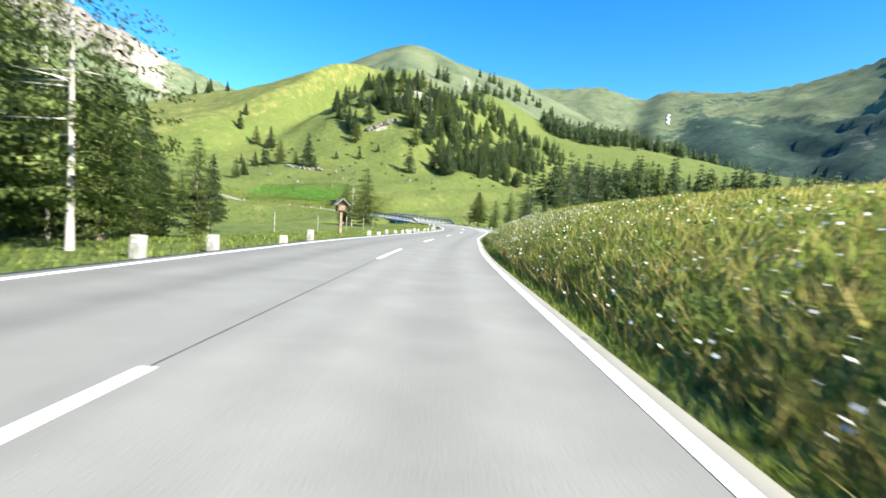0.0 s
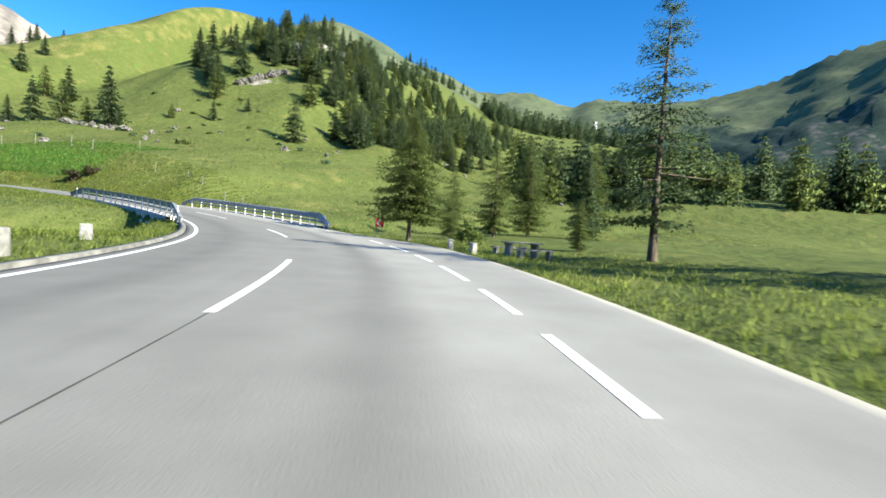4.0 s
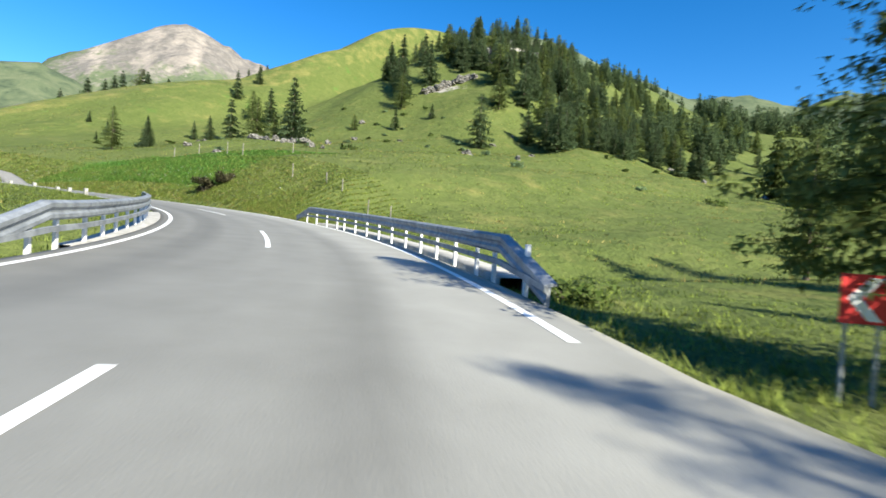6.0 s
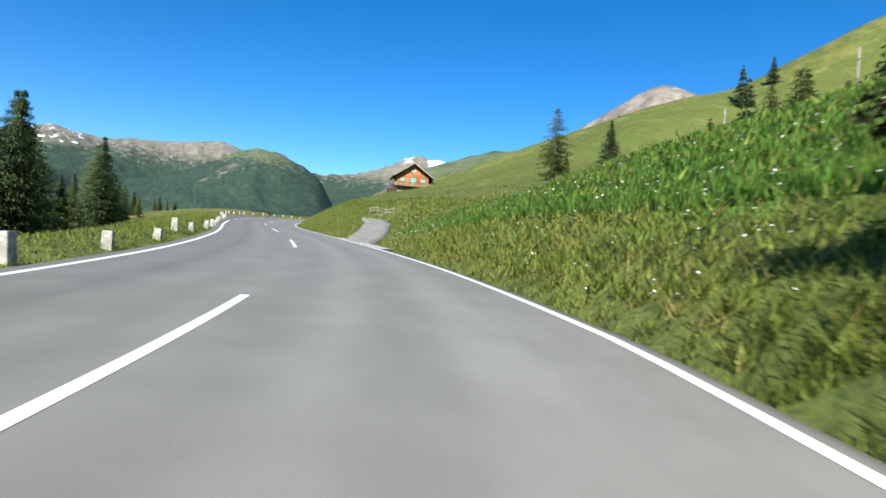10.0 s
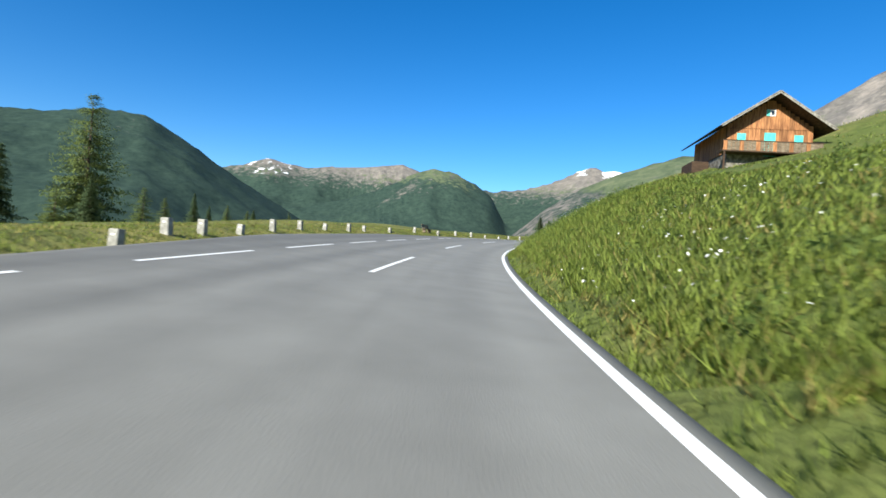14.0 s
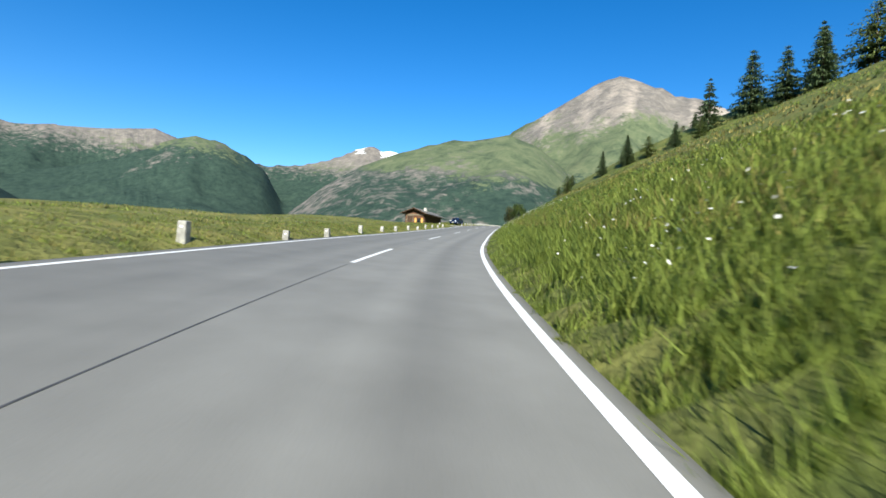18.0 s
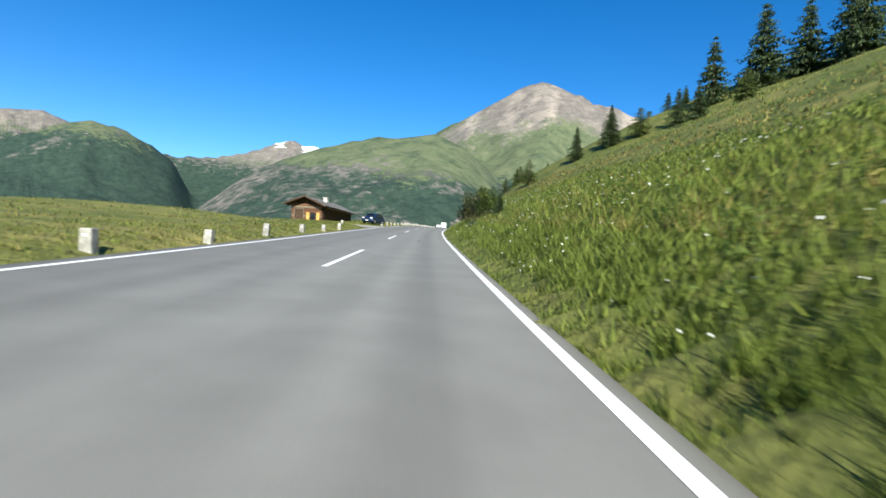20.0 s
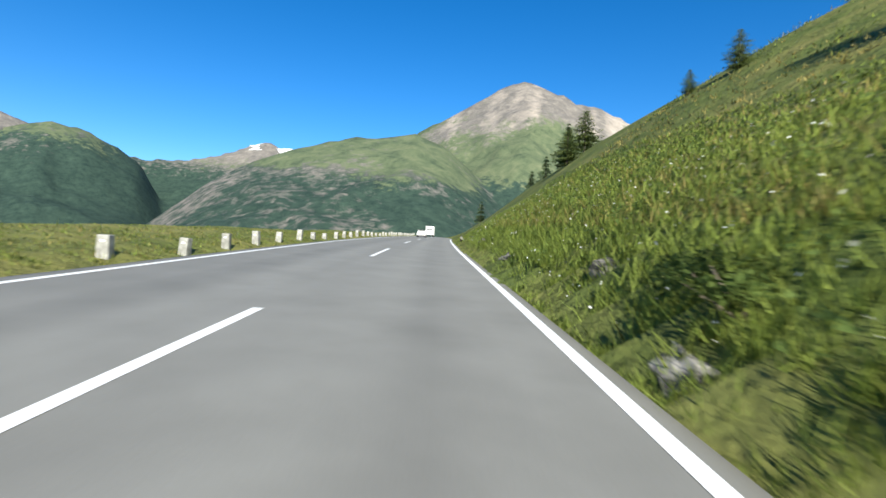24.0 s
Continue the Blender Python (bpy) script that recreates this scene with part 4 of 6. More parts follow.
def shrub(x, y, size, leaves=900, leaf=0.11, mat=BUSHLEAF, label="leafy green roadside shrub", name="shrub", group="", seed=1, twig=True):
    rng = np.random.default_rng(seed)
    t = thing(name, on_ground(x, y, 0.05), seed * 40 % 360, label, "shrub", group)
    lobes = np.clip(rng.normal(size=(9, 3)), -1.3, 1.3) * np.array(size) * np.array((0.32, 0.32, 0.24)) + np.array([0, 0, size[2] * 0.5])
    way = rng.normal(size=(leaves, 3))
    way /= np.linalg.norm(way, axis=1)[:, None]
    p = lobes[rng.integers(0, 9, leaves)] + way * (rng.random(leaves)**0.4)[:, None] * np.array(size) * 0.26
    p = p[p[:, 2] > 0.02]
    v, f = tri_cloud(p, leaf * rng.uniform(0.6, 1.4, len(p)), rng)
    nn = (p - np.array([0, 0, size[2] * 0.3])) / np.array(size) * 2 + np.array([0, 0, 0.4]) + rng.normal(scale=0.35, size=p.shape)
    mesh_object("foliage", v, f, mat, True, t, np.repeat(nn / np.linalg.norm(nn, axis=1)[:, None], 3, 0))
    if twig:
        bm = bmesh.new()
        for k in range(7):
            b2 = tube((0, 0, -0.1), lobes[k] * 0.9, 0.03, 0.008, 5)
            me = bpy.data.meshes.new("stem")
            b2.to_mesh(me)
            b2.free()
            bm.from_mesh(me)
            bpy.data.meshes.remove(me)
        part("stems", bm, BARK, t)
    return t


R = random.Random(7)
# beside the first straight, on the inner side of the bend
plant("pale_larch", -7.6, 10.4, 8.5, "trees beside the first straight", 1.25)
for x, y, h, k in ((-11.6, 12.4, 10.5, "larch_a"), (-13.4, 14.6, 9.5, "larch_b"), (-10.6, 15.8, 6.5, "larch_a"), (-9.9, 20.5, 4.2, "larch_b"), (-14.5, 18.0, 8.0, "larch_a"), (-12.0, 15.5, 8.5, "pale_larch"), (-12.6, 21.5, 5.6, "spruce_a"), (-15.5, 20, 7, "spruce_b"), (-17, 25, 6, "larch_b"), (-19, 17, 10, "larch_a"), (-22, 22, 9, "spruce_a"), (-11, 18.5, 4.5, "larch_b"), (-24, 28, 7, "larch_b"), (-10.5, 69.4, 8.0, "larch_a"), (-12.2, 68.4, 7.5, "pale_larch"), (-13.5, 70.5, 6, "larch_b")):
    plant(k, x, y, h, "trees beside the first straight")
# round the lay-by and the bend
plant("roadside_larch", 6.6, 95.7, 7.0, "trees round the lay-by", 1.16)
plant("pine", 14.6, 85.2, 10.0, "trees round the lay-by", 1.4)
plant("pine", 18.3, 75.2, 12.6, "trees round the lay-by", 1.1)
# extra pine added, hidden behind the last, to lengthen the shadow on the road
plant("pine", 21.6, 77.0, 12.6, "trees round the lay-by", 1.2)
for x, y, h, k in ((14.0, 107, 7.5, "larch_b"), (18, 111, 8.5, "larch_a"), (21, 106, 7, "spruce_b"), (14.2, 90.8, 2.6, "larch_b"), (9.5, 100, 3.0, "larch_b"), (11.5, 112, 6, "larch_b"), (26, 116, 9, "larch_a")):
    plant(k, x, y, h, "trees round the lay-by")
shrub(9.6, 93.8, (1.3, 1.3, 1.3), 700, 0.1, group="shrubs by the lay-by", seed=3)
shrub(2.6, 100.9, (2.2, 1.0, 0.5), 600, 0.09, group="shrubs by the lay-by", seed=4, label="low dark green shrub beside the bridge rail")
def grove(name, label, spots, seed, h0, h1, mat=SPRUCE):
    """A distant wood, its conifers joined into one object."""
    rng = np.random.default_rng(seed)
    forms = [conifer_crown(rng, 10, r, 0.3, 12, 9, 12, 0.62, 0.3, 0.08, full) for r, full in ((3.1, 0.66), (2.7, 0.8), (3.4, 0.55), (3.0, 0.62))]
    vs, ns = [], []
    for x, y in spots:
        v, _, nn = forms[rng.integers(0, 4)]
        k, a = rng.uniform(h0, h1) / 10, rng.uniform(0, 6.283)
        turn = np.array([[math.cos(a), math.sin(a), 0], [-math.sin(a), math.cos(a), 0], [0, 0, 1]])
        wide = rng.uniform(0.85, 1.2)
        vs.append((v * np.array([wide, wide, 1])) @ turn * k + np.array(on_ground(x, y, 0.2)))
        ns.append(nn @ turn)
    v = np.concatenate(vs)
    tagged(mesh_object(name, v, np.arange(len(v)).reshape(-1, 3), mat, True, None, np.concatenate(ns)), label, "trees", kind="stuff")


# wood on the flat valley floor east of the bridge
spots = []
for k in range(150):
    u = R.random()
    spots.append((40 + 125 * u + R.uniform(-12, 12), 172 - 42 * u + R.uniform(-14, 55)))
grove("valley_wood", "dark green conifer wood on the flat valley floor", spots[:110], 201, 8, 14)
grove("valley_wood", "lighter green larches in the wood on the valley floor", spots[110:], 202, 8, 13, LARCHLEAF)
# wooded hill
FIRS = ("far_spruce_a", "far_spruce_b", "far_spruce_c", "far_spruce_c", "far_larch")
for k in range(190):
    for _ in range(60):
        x, y = R.uniform(-48, 60), R.uniform(178, 275)
        v = max(0.0, (y - 182) / 85)
        edge = -12 - 30 * v**1.4 + 5 * math.sin(y / 8)
        right = 8 + 30 * (1 - v) * min(1, v * 4) + 4 * math.sin(y / 6)
        if edge < x < right and y > 181 + 4 * math.sin(x / 7) + 0.15 * max(0, x - 10) and not (abs(x + 27) < 9 and 200 < y < 219) and not (abs(x + 16) < 6 and abs(y - 258) < 6) and not (-22 < x < -10 and 186 < y < 214 and R.random() < 0.8):
            break
    plant(R.choice(FIRS), x, y, R.uniform(6.0, 10.5) * (0.75 if x > 4 else 1.0), "trees on the hill", R.uniform(0.9, 1.3))
for k in range(12):
    plant(R.choice(FIRS), R.uniform(-52, -14), R.uniform(258, 274), R.uniform(5.5, 9), "trees on the hill", R.uniform(0.8, 1.2))
for x, y, h in ((-51, 237.5, 10), (-48, 240, 10.5), (-53, 244, 9), (-46, 252, 7), (-45, 224, 8), (-42, 219, 9), (-48, 226, 7)):
    plant("far_spruce_b", x, y, h, "trees on the hill", 1.1)
for k in range(46):
    plant(R.choice(FIRS), R.uniform(48, 110), R.uniform(185, 240), R.uniform(5, 8), "trees on the hill", R.uniform(0.9, 1.25))
spots = []
for k in range(165):   # the flank that falls to the east
    v = R.random()**0.8
    lo, hi = -2 + 12 * math.sin(v * 3), 22 + 46 * math.sin(min(v * 2.2, 1.57)) - 42 * max(0, v - 0.5)
    spots.append((R.uniform(lo, hi), 198 + 150 * v + R.uniform(-4, 4)))
grove("hillside_wood", "dense green conifer wood on the hill's eastern flank", spots[:115], 203, 6, 9.8)
grove("hillside_wood", "lighter green larches among the spruces of the hill", spots[115:], 204, 6, 9.5, LARCHLEAF)
spots = []
for k in range(210):   # the spur beside it
    x = R.uniform(75, 235)
    spots.append((x, 440 - 75 * R.random()**1.3 + 0.15 * (x - 130)))
for k in range(30):   # single trees on the ridge behind
    u = R.random()
    spots.append((-30 + 130 * u + R.uniform(0, 60), 420 + 330 * u + R.uniform(-40, 20)))
grove("spur_wood", "dark green conifers scattered over a wooded spur and ridge", spots, 205, 10, 15)
for x, y, h, k in ((-47.2, 176.5, 12, "far_spruce_a"), (-44, 173, 4.5, "far_spruce_b"), (-52, 178, 5, "far_larch"), (-63.5, 181, 9.5, "far_spruce_b"), (-59, 183, 9, "far_larch"), (-66, 178, 5.5, "far_spruce_a"), (-72, 181, 4, "far_spruce_b"),
                  (-62.4, 158.9, 5.2, "spruce_a"), (-61.9, 152, 6.6, "larch_b"), (-60.8, 157.6, 2.5, "spruce_b"), (-84, 172, 3.0, "far_spruce_b"), (-95, 178, 2.5, "far_spruce_a"), (-32, 190, 5, "far_spruce_b"), (-36, 205, 9, "far_larch"), (-38, 212, 11, "far_spruce_a"), (-41, 216, 9, "far_spruce_b"), (-34, 221, 12, "far_spruce_a"),
                  (-26, 236, 12, "far_spruce_b"), (-34, 240, 12, "far_larch"), (-40, 236, 10, "far_spruce_a"), (-26, 196, 3.5, "far_spruce_a"), (-40, 188, 3.5, "far_larch"), (-80, 166, 1.8, "far_spruce_b"), (-70, 205, 9, "far_spruce_a"), (-77, 208, 8, "far_larch"), (-86, 214, 8, "far_spruce_b"), (-143, 334, 7, "far_spruce_a"), (-105, 392, 8, "far_spruce_b"), (-120, 360, 6, "far_larch"), (-152, 330, 9, "far_spruce_a"), (-160, 326, 9, "far_spruce_b"), (-150, 322, 8, "far_spruce_a"), (-90, 230, 6, "far_spruce_a")):
    plant(k, x, y, h, "trees on the hill")
# below the outer bend
for x, y, top, k in ((-85.7, 116.3, 11.5, "spruce_a"), (-83, 112, 9, "larch_b"), (-107.8, 99.8, 20.7, "spruce_a"), (-97, 103, 15, "larch_a"), (-90, 99, 18, "spruce_b"), (-75, 112, 12.5, "spruce_a"), (-70, 108, 15, "spruce_b"), (-65, 114.6, 10.5, "spruce_a"), (-61, 110, 14, "larch_b"), (-66, 104, 17, "spruce_a"), (-80, 104, 16, "spruce_b"), (-58, 113, 9, "larch_b"), (-76, 98, 18, "larch_a"), (-92, 112, 8, "spruce_b"), (-53, 110, 9, "spruce_a"), (-125, 110.7, 16, "larch_a"),
                    (-118, 109, 10.5, "spruce_b"), (-132, 112, 9.5, "larch_b"), (-112, 110, 9, "larch_b"), (-138, 116, 8.6, "spruce_b"), (-146, 118, 8.8, "larch_b"), (-47, 104, 12, "spruce_b"), (-103, 113, 8, "larch_b"), (-152, 122, 8.7, "larch_b"), (-98, 108, 12, "spruce_a"), (-115, 101, 15, "spruce_b"), (-104, 116, 8.6, "spruce_b"), (-108, 118, 7.2, "larch_b"), (-113, 117, 8.2, "spruce_a"), (-117, 119.5, 7.6, "larch_b"), (-121, 120, 8.4, "spruce_b"), (-126, 121, 7.4, "larch_b"), (-131, 122, 8.0, "spruce_a"), (-99, 117, 8.0, "larch_a"), (-95, 115, 9.2, "spruce_a"), (-110, 112, 10.5, "spruce_a"), (-89, 117, 8.2, "larch_a")):
    plant_to(k, x, y, top, "wood below the road")
# hillside over the last straights
for x, y, h, k in ((-199.3, 270.5, 15, "far_spruce_a"), (-204.3, 262.6, 12, "far_spruce_b"), (-194, 274, 13, "far_spruce_a"), (-189, 278, 15, "far_spruce_b"), (-186, 271, 14, "far_spruce_a"), (-180, 279, 15, "far_larch"), (-174, 276, 13, "far_spruce_a"), (-206, 268, 4, "far_spruce_b"), (-212, 270, 3, "far_spruce_a"), (-236.7, 303.8, 7, "far_larch"), (-228, 296, 8, "far_spruce_a"), (-222, 292, 7, "far_spruce_b"), (-317.6, 350.6, 12, "far_spruce_a"), (-296, 338, 9, "far_spruce_b"), (-224.3, 240.6, 4.6, "larch_b"), (-219, 246, 6, "spruce_b"),
                  (-214, 248, 7, "spruce_a"), (-189.3, 196.0, 1.35, "young_fir"), (-262, 282, 6, "far_larch"), (-270, 290, 7, "far_spruce_a"), (-258, 272, 4.5, "far_larch"), (-233.4, 250.6, 2.3, "larch_b"), (-237.2, 253.8, 1.7, "larch_b"), (-330, 360, 12, "far_spruce_a"), (-345, 352, 12, "far_spruce_b"), (-210, 250, 5, "far_larch"), (-205, 252, 6, "far_spruce_a"), (-168, 281, 9, "far_spruce_b"), (-160, 272, 8, "far_spruce_a"), (-196, 238, 5, "far_spruce_a"), (-190, 236, 4, "far_larch"), (-123.2, 147.1, 2.2, "young_fir"), (-121.6, 147.3, 1.2, "young_fir"), (-125.2, 149.7, 1.2, "larch_b")):
    plant(k, x, y, h, "trees on the hillside over the road", 1.5 if k in ("larch_b", "far_larch") else 1.15)
shrub(-197.5, 202.1, (2.2, 2.1, 3.0), 9500, 0.06, BROWNLEAF, "broad shrub with browned leaves on the grassy bank", group="shrubs on the bank", seed=5)
shrub(-195.6, 201.6, (1.7, 1.5, 2.0), 4500, 0.06, group="shrubs on the bank", seed=6, label="tall loose green shrub on the grassy bank")
shrub(-192.7, 198.9, (1.9, 1.6, 1.7), 5000, 0.05, group="shrubs on the bank", seed=7, label="round dense green shrub on the grassy bank")
shrub(-191.9, 196.5, (0.55, 0.5, 0.6), 700, 0.035, SILVERLEAF, group="shrubs on the bank", seed=8, label="small silvery-leaved shrub low on the bank")
shrub(-225.4, 225.45, (1.1, 0.8, 0.5), 1500, 0.035, label="dark leafy herbs overhanging a rock on the bank", group="shrubs on the bank", seed=11)
shrub(-225.9, 226.0, (0.8, 0.7, 0.4), 900, 0.035, label="low leafy herbs among the grass of the bank", group="shrubs on the bank", seed=12)
shrub(-27.3, 128.2, (2.0, 1.2, 1.15), 4200, 0.07, HEATH, "low brownish juniper shrub on the meadow", "juniper_shrub", seed=9)
shrub(-25.8, 128.9, (1.7, 1.2, 1.1), 3200, 0.07, HEATH, "low brownish juniper shrub on the meadow", "juniper_shrub", seed=10)

for k in range(60):
    x, y = R.uniform(-75, 30), R.uniform(150, 215)
    w = R.uniform(0.7, 1.6)
    shrub(x, y, (w, w, w * 0.5), 260, 0.16, R.choice((SPRUCE, BUSHLEAF)), "low scrubby juniper on the pasture", "juniper_shrub", "scrub on the pasture", 200 + k, False)


# ---- guide stones ----
def guide_stone():
    t = thing("guide_stone", place(0.5, 6.0), 0, "squat grey granite guide stone on the grass verge", "guide stone", "guide stones along the road")
    bm = box((0.25, 0.28, 0.76), (0, 0, 0.24), 0.03)
    for v in bm.verts:
        k = 1 - 0.12 * max(0, v.co.z)
        v.co.x, v.co.y = v.co.x * k + noise.noise(v.co * 5) * 0.012, v.co.y * k + noise.noise(v.co * 5 + Vector((3, 0, 0))) * 0.012
    part("stone", bm, STONE, t)
    part("reflector", box((0.1, 0.006, 0.06), (0, -0.132, 0.46), 0.0), WHITE, t, "small pale reflector plate")
    return t


# station and distance to the left of each stone
stones = [(0.47, 5.8), (0.61, 5.55), (0.84, 5.4), (1.03, 5.6), (1.56, 5.33), (1.74, 5.35), (1.92, 5.4), (2.07, 5.34), (2.22, 5.2), (2.35, 5.15), (2.5, 5.3), (2.66, 5.5), (2.83, 5.8), (3.02, 5.91), (3.21, 5.64), (3.4, 5.62), (3.61, 5.54), (3.85, 5.6), (4.3, 5.9), (4.75, 6.1), (5.15, 6.4)]
stones += [(9.92, 5.7), (10.18, 5.8), (10.4, 5.7), (10.72, 5.7), (11.05, 5.7), (11.38, 5.7), (11.68, 5.9), (12.04, 5.9), (12.26, 5.5), (12.6, 5.45), (12.78, 5.4), (13.04, 5.4), (13.35, 5.6), (13.62, 5.7), (13.88, 5.7), (14.15, 5.9), (14.4, 6.5)]
# round the outer edge of the long lay-by
stones += [(14.61, 7.13), (14.77, 7.72), (14.9, 7.97), (15.1, 8.39), (15.29, 8.62), (15.51, 8.97), (15.71, 8.96), (15.93, 8.93), (16.14, 9.06), (16.4, 8.6), (16.65, 7.9), (16.92, 7.0), (17.18, 6.49), (17.48, 6.13), (17.74, 5.85), (18.08, 5.8), (18.35, 5.9), (18.69, 6.05), (19.01, 5.8), (19.26, 5.7), (19.62, 5.9), (19.92, 5.9)]
for k in range(7):
    stones.append((20.2 + k * 0.28, 5.95))
stones.append((22.72, 8.6))
for k in range(5):
    stones.append((23.28 + k * 0.23, 6.0))
for k in range(34):
    stones.append((24.52 + k * 0.145, 6.0))
master = guide_stone()
for n, (t, left) in enumerate(stones):
    p = place(t, left)
    p = on_ground(p.x, p.y, 0.04 * (n % 3))
    m = pose(*p, 2.5 * math.sin(n * 2.1), 2.5 * math.cos(n * 1.7), heading(t) + 6 * math.sin(n * 3.3))
    if n == 0:
        master.matrix_basis = m
    else:
        c = copy_thing(master, m)
        c.scale = (0.88, 0.88, 0.68 + 0.16 * ((n * 0.618) % 1))
master.scale = (0.88, 0.88, 0.72)
for n, (x, y) in enumerate(((7.7, 87.8), (8.2, 85.9))):
    copy_thing(master, pose(*on_ground(x, y, 0.05), 3, -4 + 3 * n, 25 * n)).scale = (0.8, 0.8, 0.75)


# ---- bridge ----
def side_rail(t0, t1, left_fn, face, name="guard_rail", ramp=4):
    """Steel guard rail with upper and lower beams and white posts; face: -1 where the road is to its left."""
    a = place((t0 + t1) / 2, float(left_fn((t0 + t1) / 2)))
    t = thing(name, a, 0, "galvanised steel guard rail with white posts along the bridge", "guard rail", "bridge rails")
    inv = Matrix.Translation(-a)
    idx = np.arange(np.searchsorted(CT, t0), np.searchsorted(CT, t1) + 1)
    line = [inv @ place(CT[i], float(left_fn(CT[i]))) for i in idx]

    def beam(section, key, fall=0.0):
        bm, rows = bmesh.new(), []
        for n, (p, i) in enumerate(zip(line, idx)):
            nn = Vector((CN[i, 0], CN[i, 1], 0)) * face
            end = min(n, len(line) - 1 - n)
            drop = fall * max(0, 1 - end / ramp)
            rows.append([bm.verts.new(p + nn * o + Vector((0, 0, z - drop))) for o, z in section])
        for r0, r1 in zip(rows, rows[1:]):
            for k in range(len(section)):
                j = (k + 1) % len(section)
                bm.faces.new((r0[k], r0[j], r1[j], r1[k]))
        for r in (rows[0], rows[-1]):
            bm.faces.new(r)
        bmesh.ops.recalc_face_normals(bm, faces=bm.faces)
        part(key, bm, STEEL, t)

    beam([(0.0, 0.50), (0.05, 0.54), (0.05, 0.60), (0.015, 0.64), (0.015, 0.68), (0.05, 0.72), (0.05, 0.79), (-0.03, 0.83), (-0.12, 0.83), (-0.12, 0.80), (-0.03, 0.78), (-0.03, 0.52)], "upper_beam", 0.55)
    beam([(0.02, 0.30), (0.06, 0.31), (0.06, 0.40), (0.02, 0.41), (-0.02, 0.40), (-0.02, 0.31)], "lower_beam", 0.15)
    step = 1.45
    for s in np.arange(ST[idx[0]] + 0.6, ST[idx[-1]] - 0.3, step):
        i = int(np.searchsorted(ST, s))
        p = inv @ place(CT[i], float(left_fn(CT[i])))
        nn = Vector((CN[i, 0], CN[i, 1], 0)) * -face * 0.07
        part("post", box((0.07, 0.09, 1.1), p + nn + Vector((0, 0, 0.18)), 0.01, (0, 0, heading(CT[i]))), POSTWHITE, t)
    return t


side_rail(6.55, 8.68, lambda t: -right_line(t) - 0.55, 1)
def inner_rail(t):
    return table(t, (6.55, 4.95), (7.0, 5.0), (7.3, 5.2), (8.0, 5.4), (8.6, 5.5), (9.0, 5.15))


side_rail(6.6, 8.99, inner_rail, -1, ramp=6)
deck = strip("bridge_edge_beam", 6.75, 8.45, lambda t: -right_line(t) - 0.75, lambda t: -right_line(t) - 1.5, 0.03, CONCRETE, None, step=1, thick=0.9)
tagged(deck, "pale concrete edge beam of the small road bridge", "bridge", kind="structure")
deck = strip("bridge_edge_beam", 6.95, 8.4, lambda t: inner_rail(t) + 0.3, lambda t: left_line(t) + 0.36, 0.02, CONCRETE, None, step=1, thick=0.5)
tagged(deck, "pale concrete edge beam of the small road bridge", "bridge", kind="structure")


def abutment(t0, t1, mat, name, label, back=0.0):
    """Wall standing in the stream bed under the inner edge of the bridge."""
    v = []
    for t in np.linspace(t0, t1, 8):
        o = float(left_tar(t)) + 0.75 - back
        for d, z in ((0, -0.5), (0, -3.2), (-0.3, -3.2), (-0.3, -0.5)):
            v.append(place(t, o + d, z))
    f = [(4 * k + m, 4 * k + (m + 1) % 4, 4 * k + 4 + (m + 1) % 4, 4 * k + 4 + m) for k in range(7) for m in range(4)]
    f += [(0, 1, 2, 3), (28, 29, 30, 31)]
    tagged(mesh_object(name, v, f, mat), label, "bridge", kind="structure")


abutment(6.95, 7.4, MASONRY, "bridge_abutment", "pale stone abutment under the road bridge")
abutment(7.98, 8.4, MASONRY, "bridge_abutment", "pale stone abutment under the road bridge")
# an open gap in truth: dark panel added as the shade under the deck
abutment(7.4, 7.98, CELLAR, "bridge_opening_shade", "dark panel standing for the shaded opening under the bridge deck", 0.3)


for a, b in ((2.55, 6.45),):
    kerb = strip("kerb", a, b, lambda t: left_tar(t) + 0.2, lambda t: left_tar(t) + 0.02, 0.07, KERB, None, step=2, thick=0.25)
    tagged(kerb, "low pale stone kerb along the verge", "kerb", kind="structure")


# ---- signs and posts ----
def chevron_sign():
    t = thing("chevron_sign", on_ground(5.0, 95.4) + Vector((0, 0, 0.5)), 8, "red and white chevron bend sign on two steel posts", "road sign", size=0.7)
    part("panel", box((0.62, 0.03, 0.62), (0, 0, 0.62), 0.006), RED, t, "red sign panel")
    bm = bmesh.new()
    o = [(-0.24, 0.0), (0.02, 0.27), (0.19, 0.27), (-0.07, 0.0), (0.19, -0.27), (0.02, -0.27)]
    for y in (-0.0195, -0.0165):
        bm.faces.new([bm.verts.new((x, y, 0.62 + z)) for x, z in o])
    part("arrow", bm, WHITE, t, "white arrow pointing round the bend")
    for x in (-0.2, 0.2):
        part("post", tube((x, 0.04, -1.1), (x, 0.04, 0.9), 0.025, 0.025, 10), STEEL, t)


def wayside_shrine():
    t = thing("wayside_shrine", on_ground(-6.6, 33.0), 28, "dark wooden shrine box with shingled gable roof on a post", "shrine", size=1.32)
    part("post", box((0.13, 0.13, 1.3), (0, 0, 0.5), 0.012), WOOD, t)
    part("box", box((0.46, 0.3, 0.36), (0, 0, 1.3), 0.012), DARKWOOD, t)
    part("niche", box((0.3, 0.02, 0.24), (0, -0.155, 1.3), 0.004), WOOD, t, "brown board at the back of the niche")
    for s in (-1, 1):
        part("roof_slope", box((0.5, 0.62, 0.035), (s * 0.19, 0, 1.57), 0.006, (0, s * 42, 0)), SHINGLE, t)


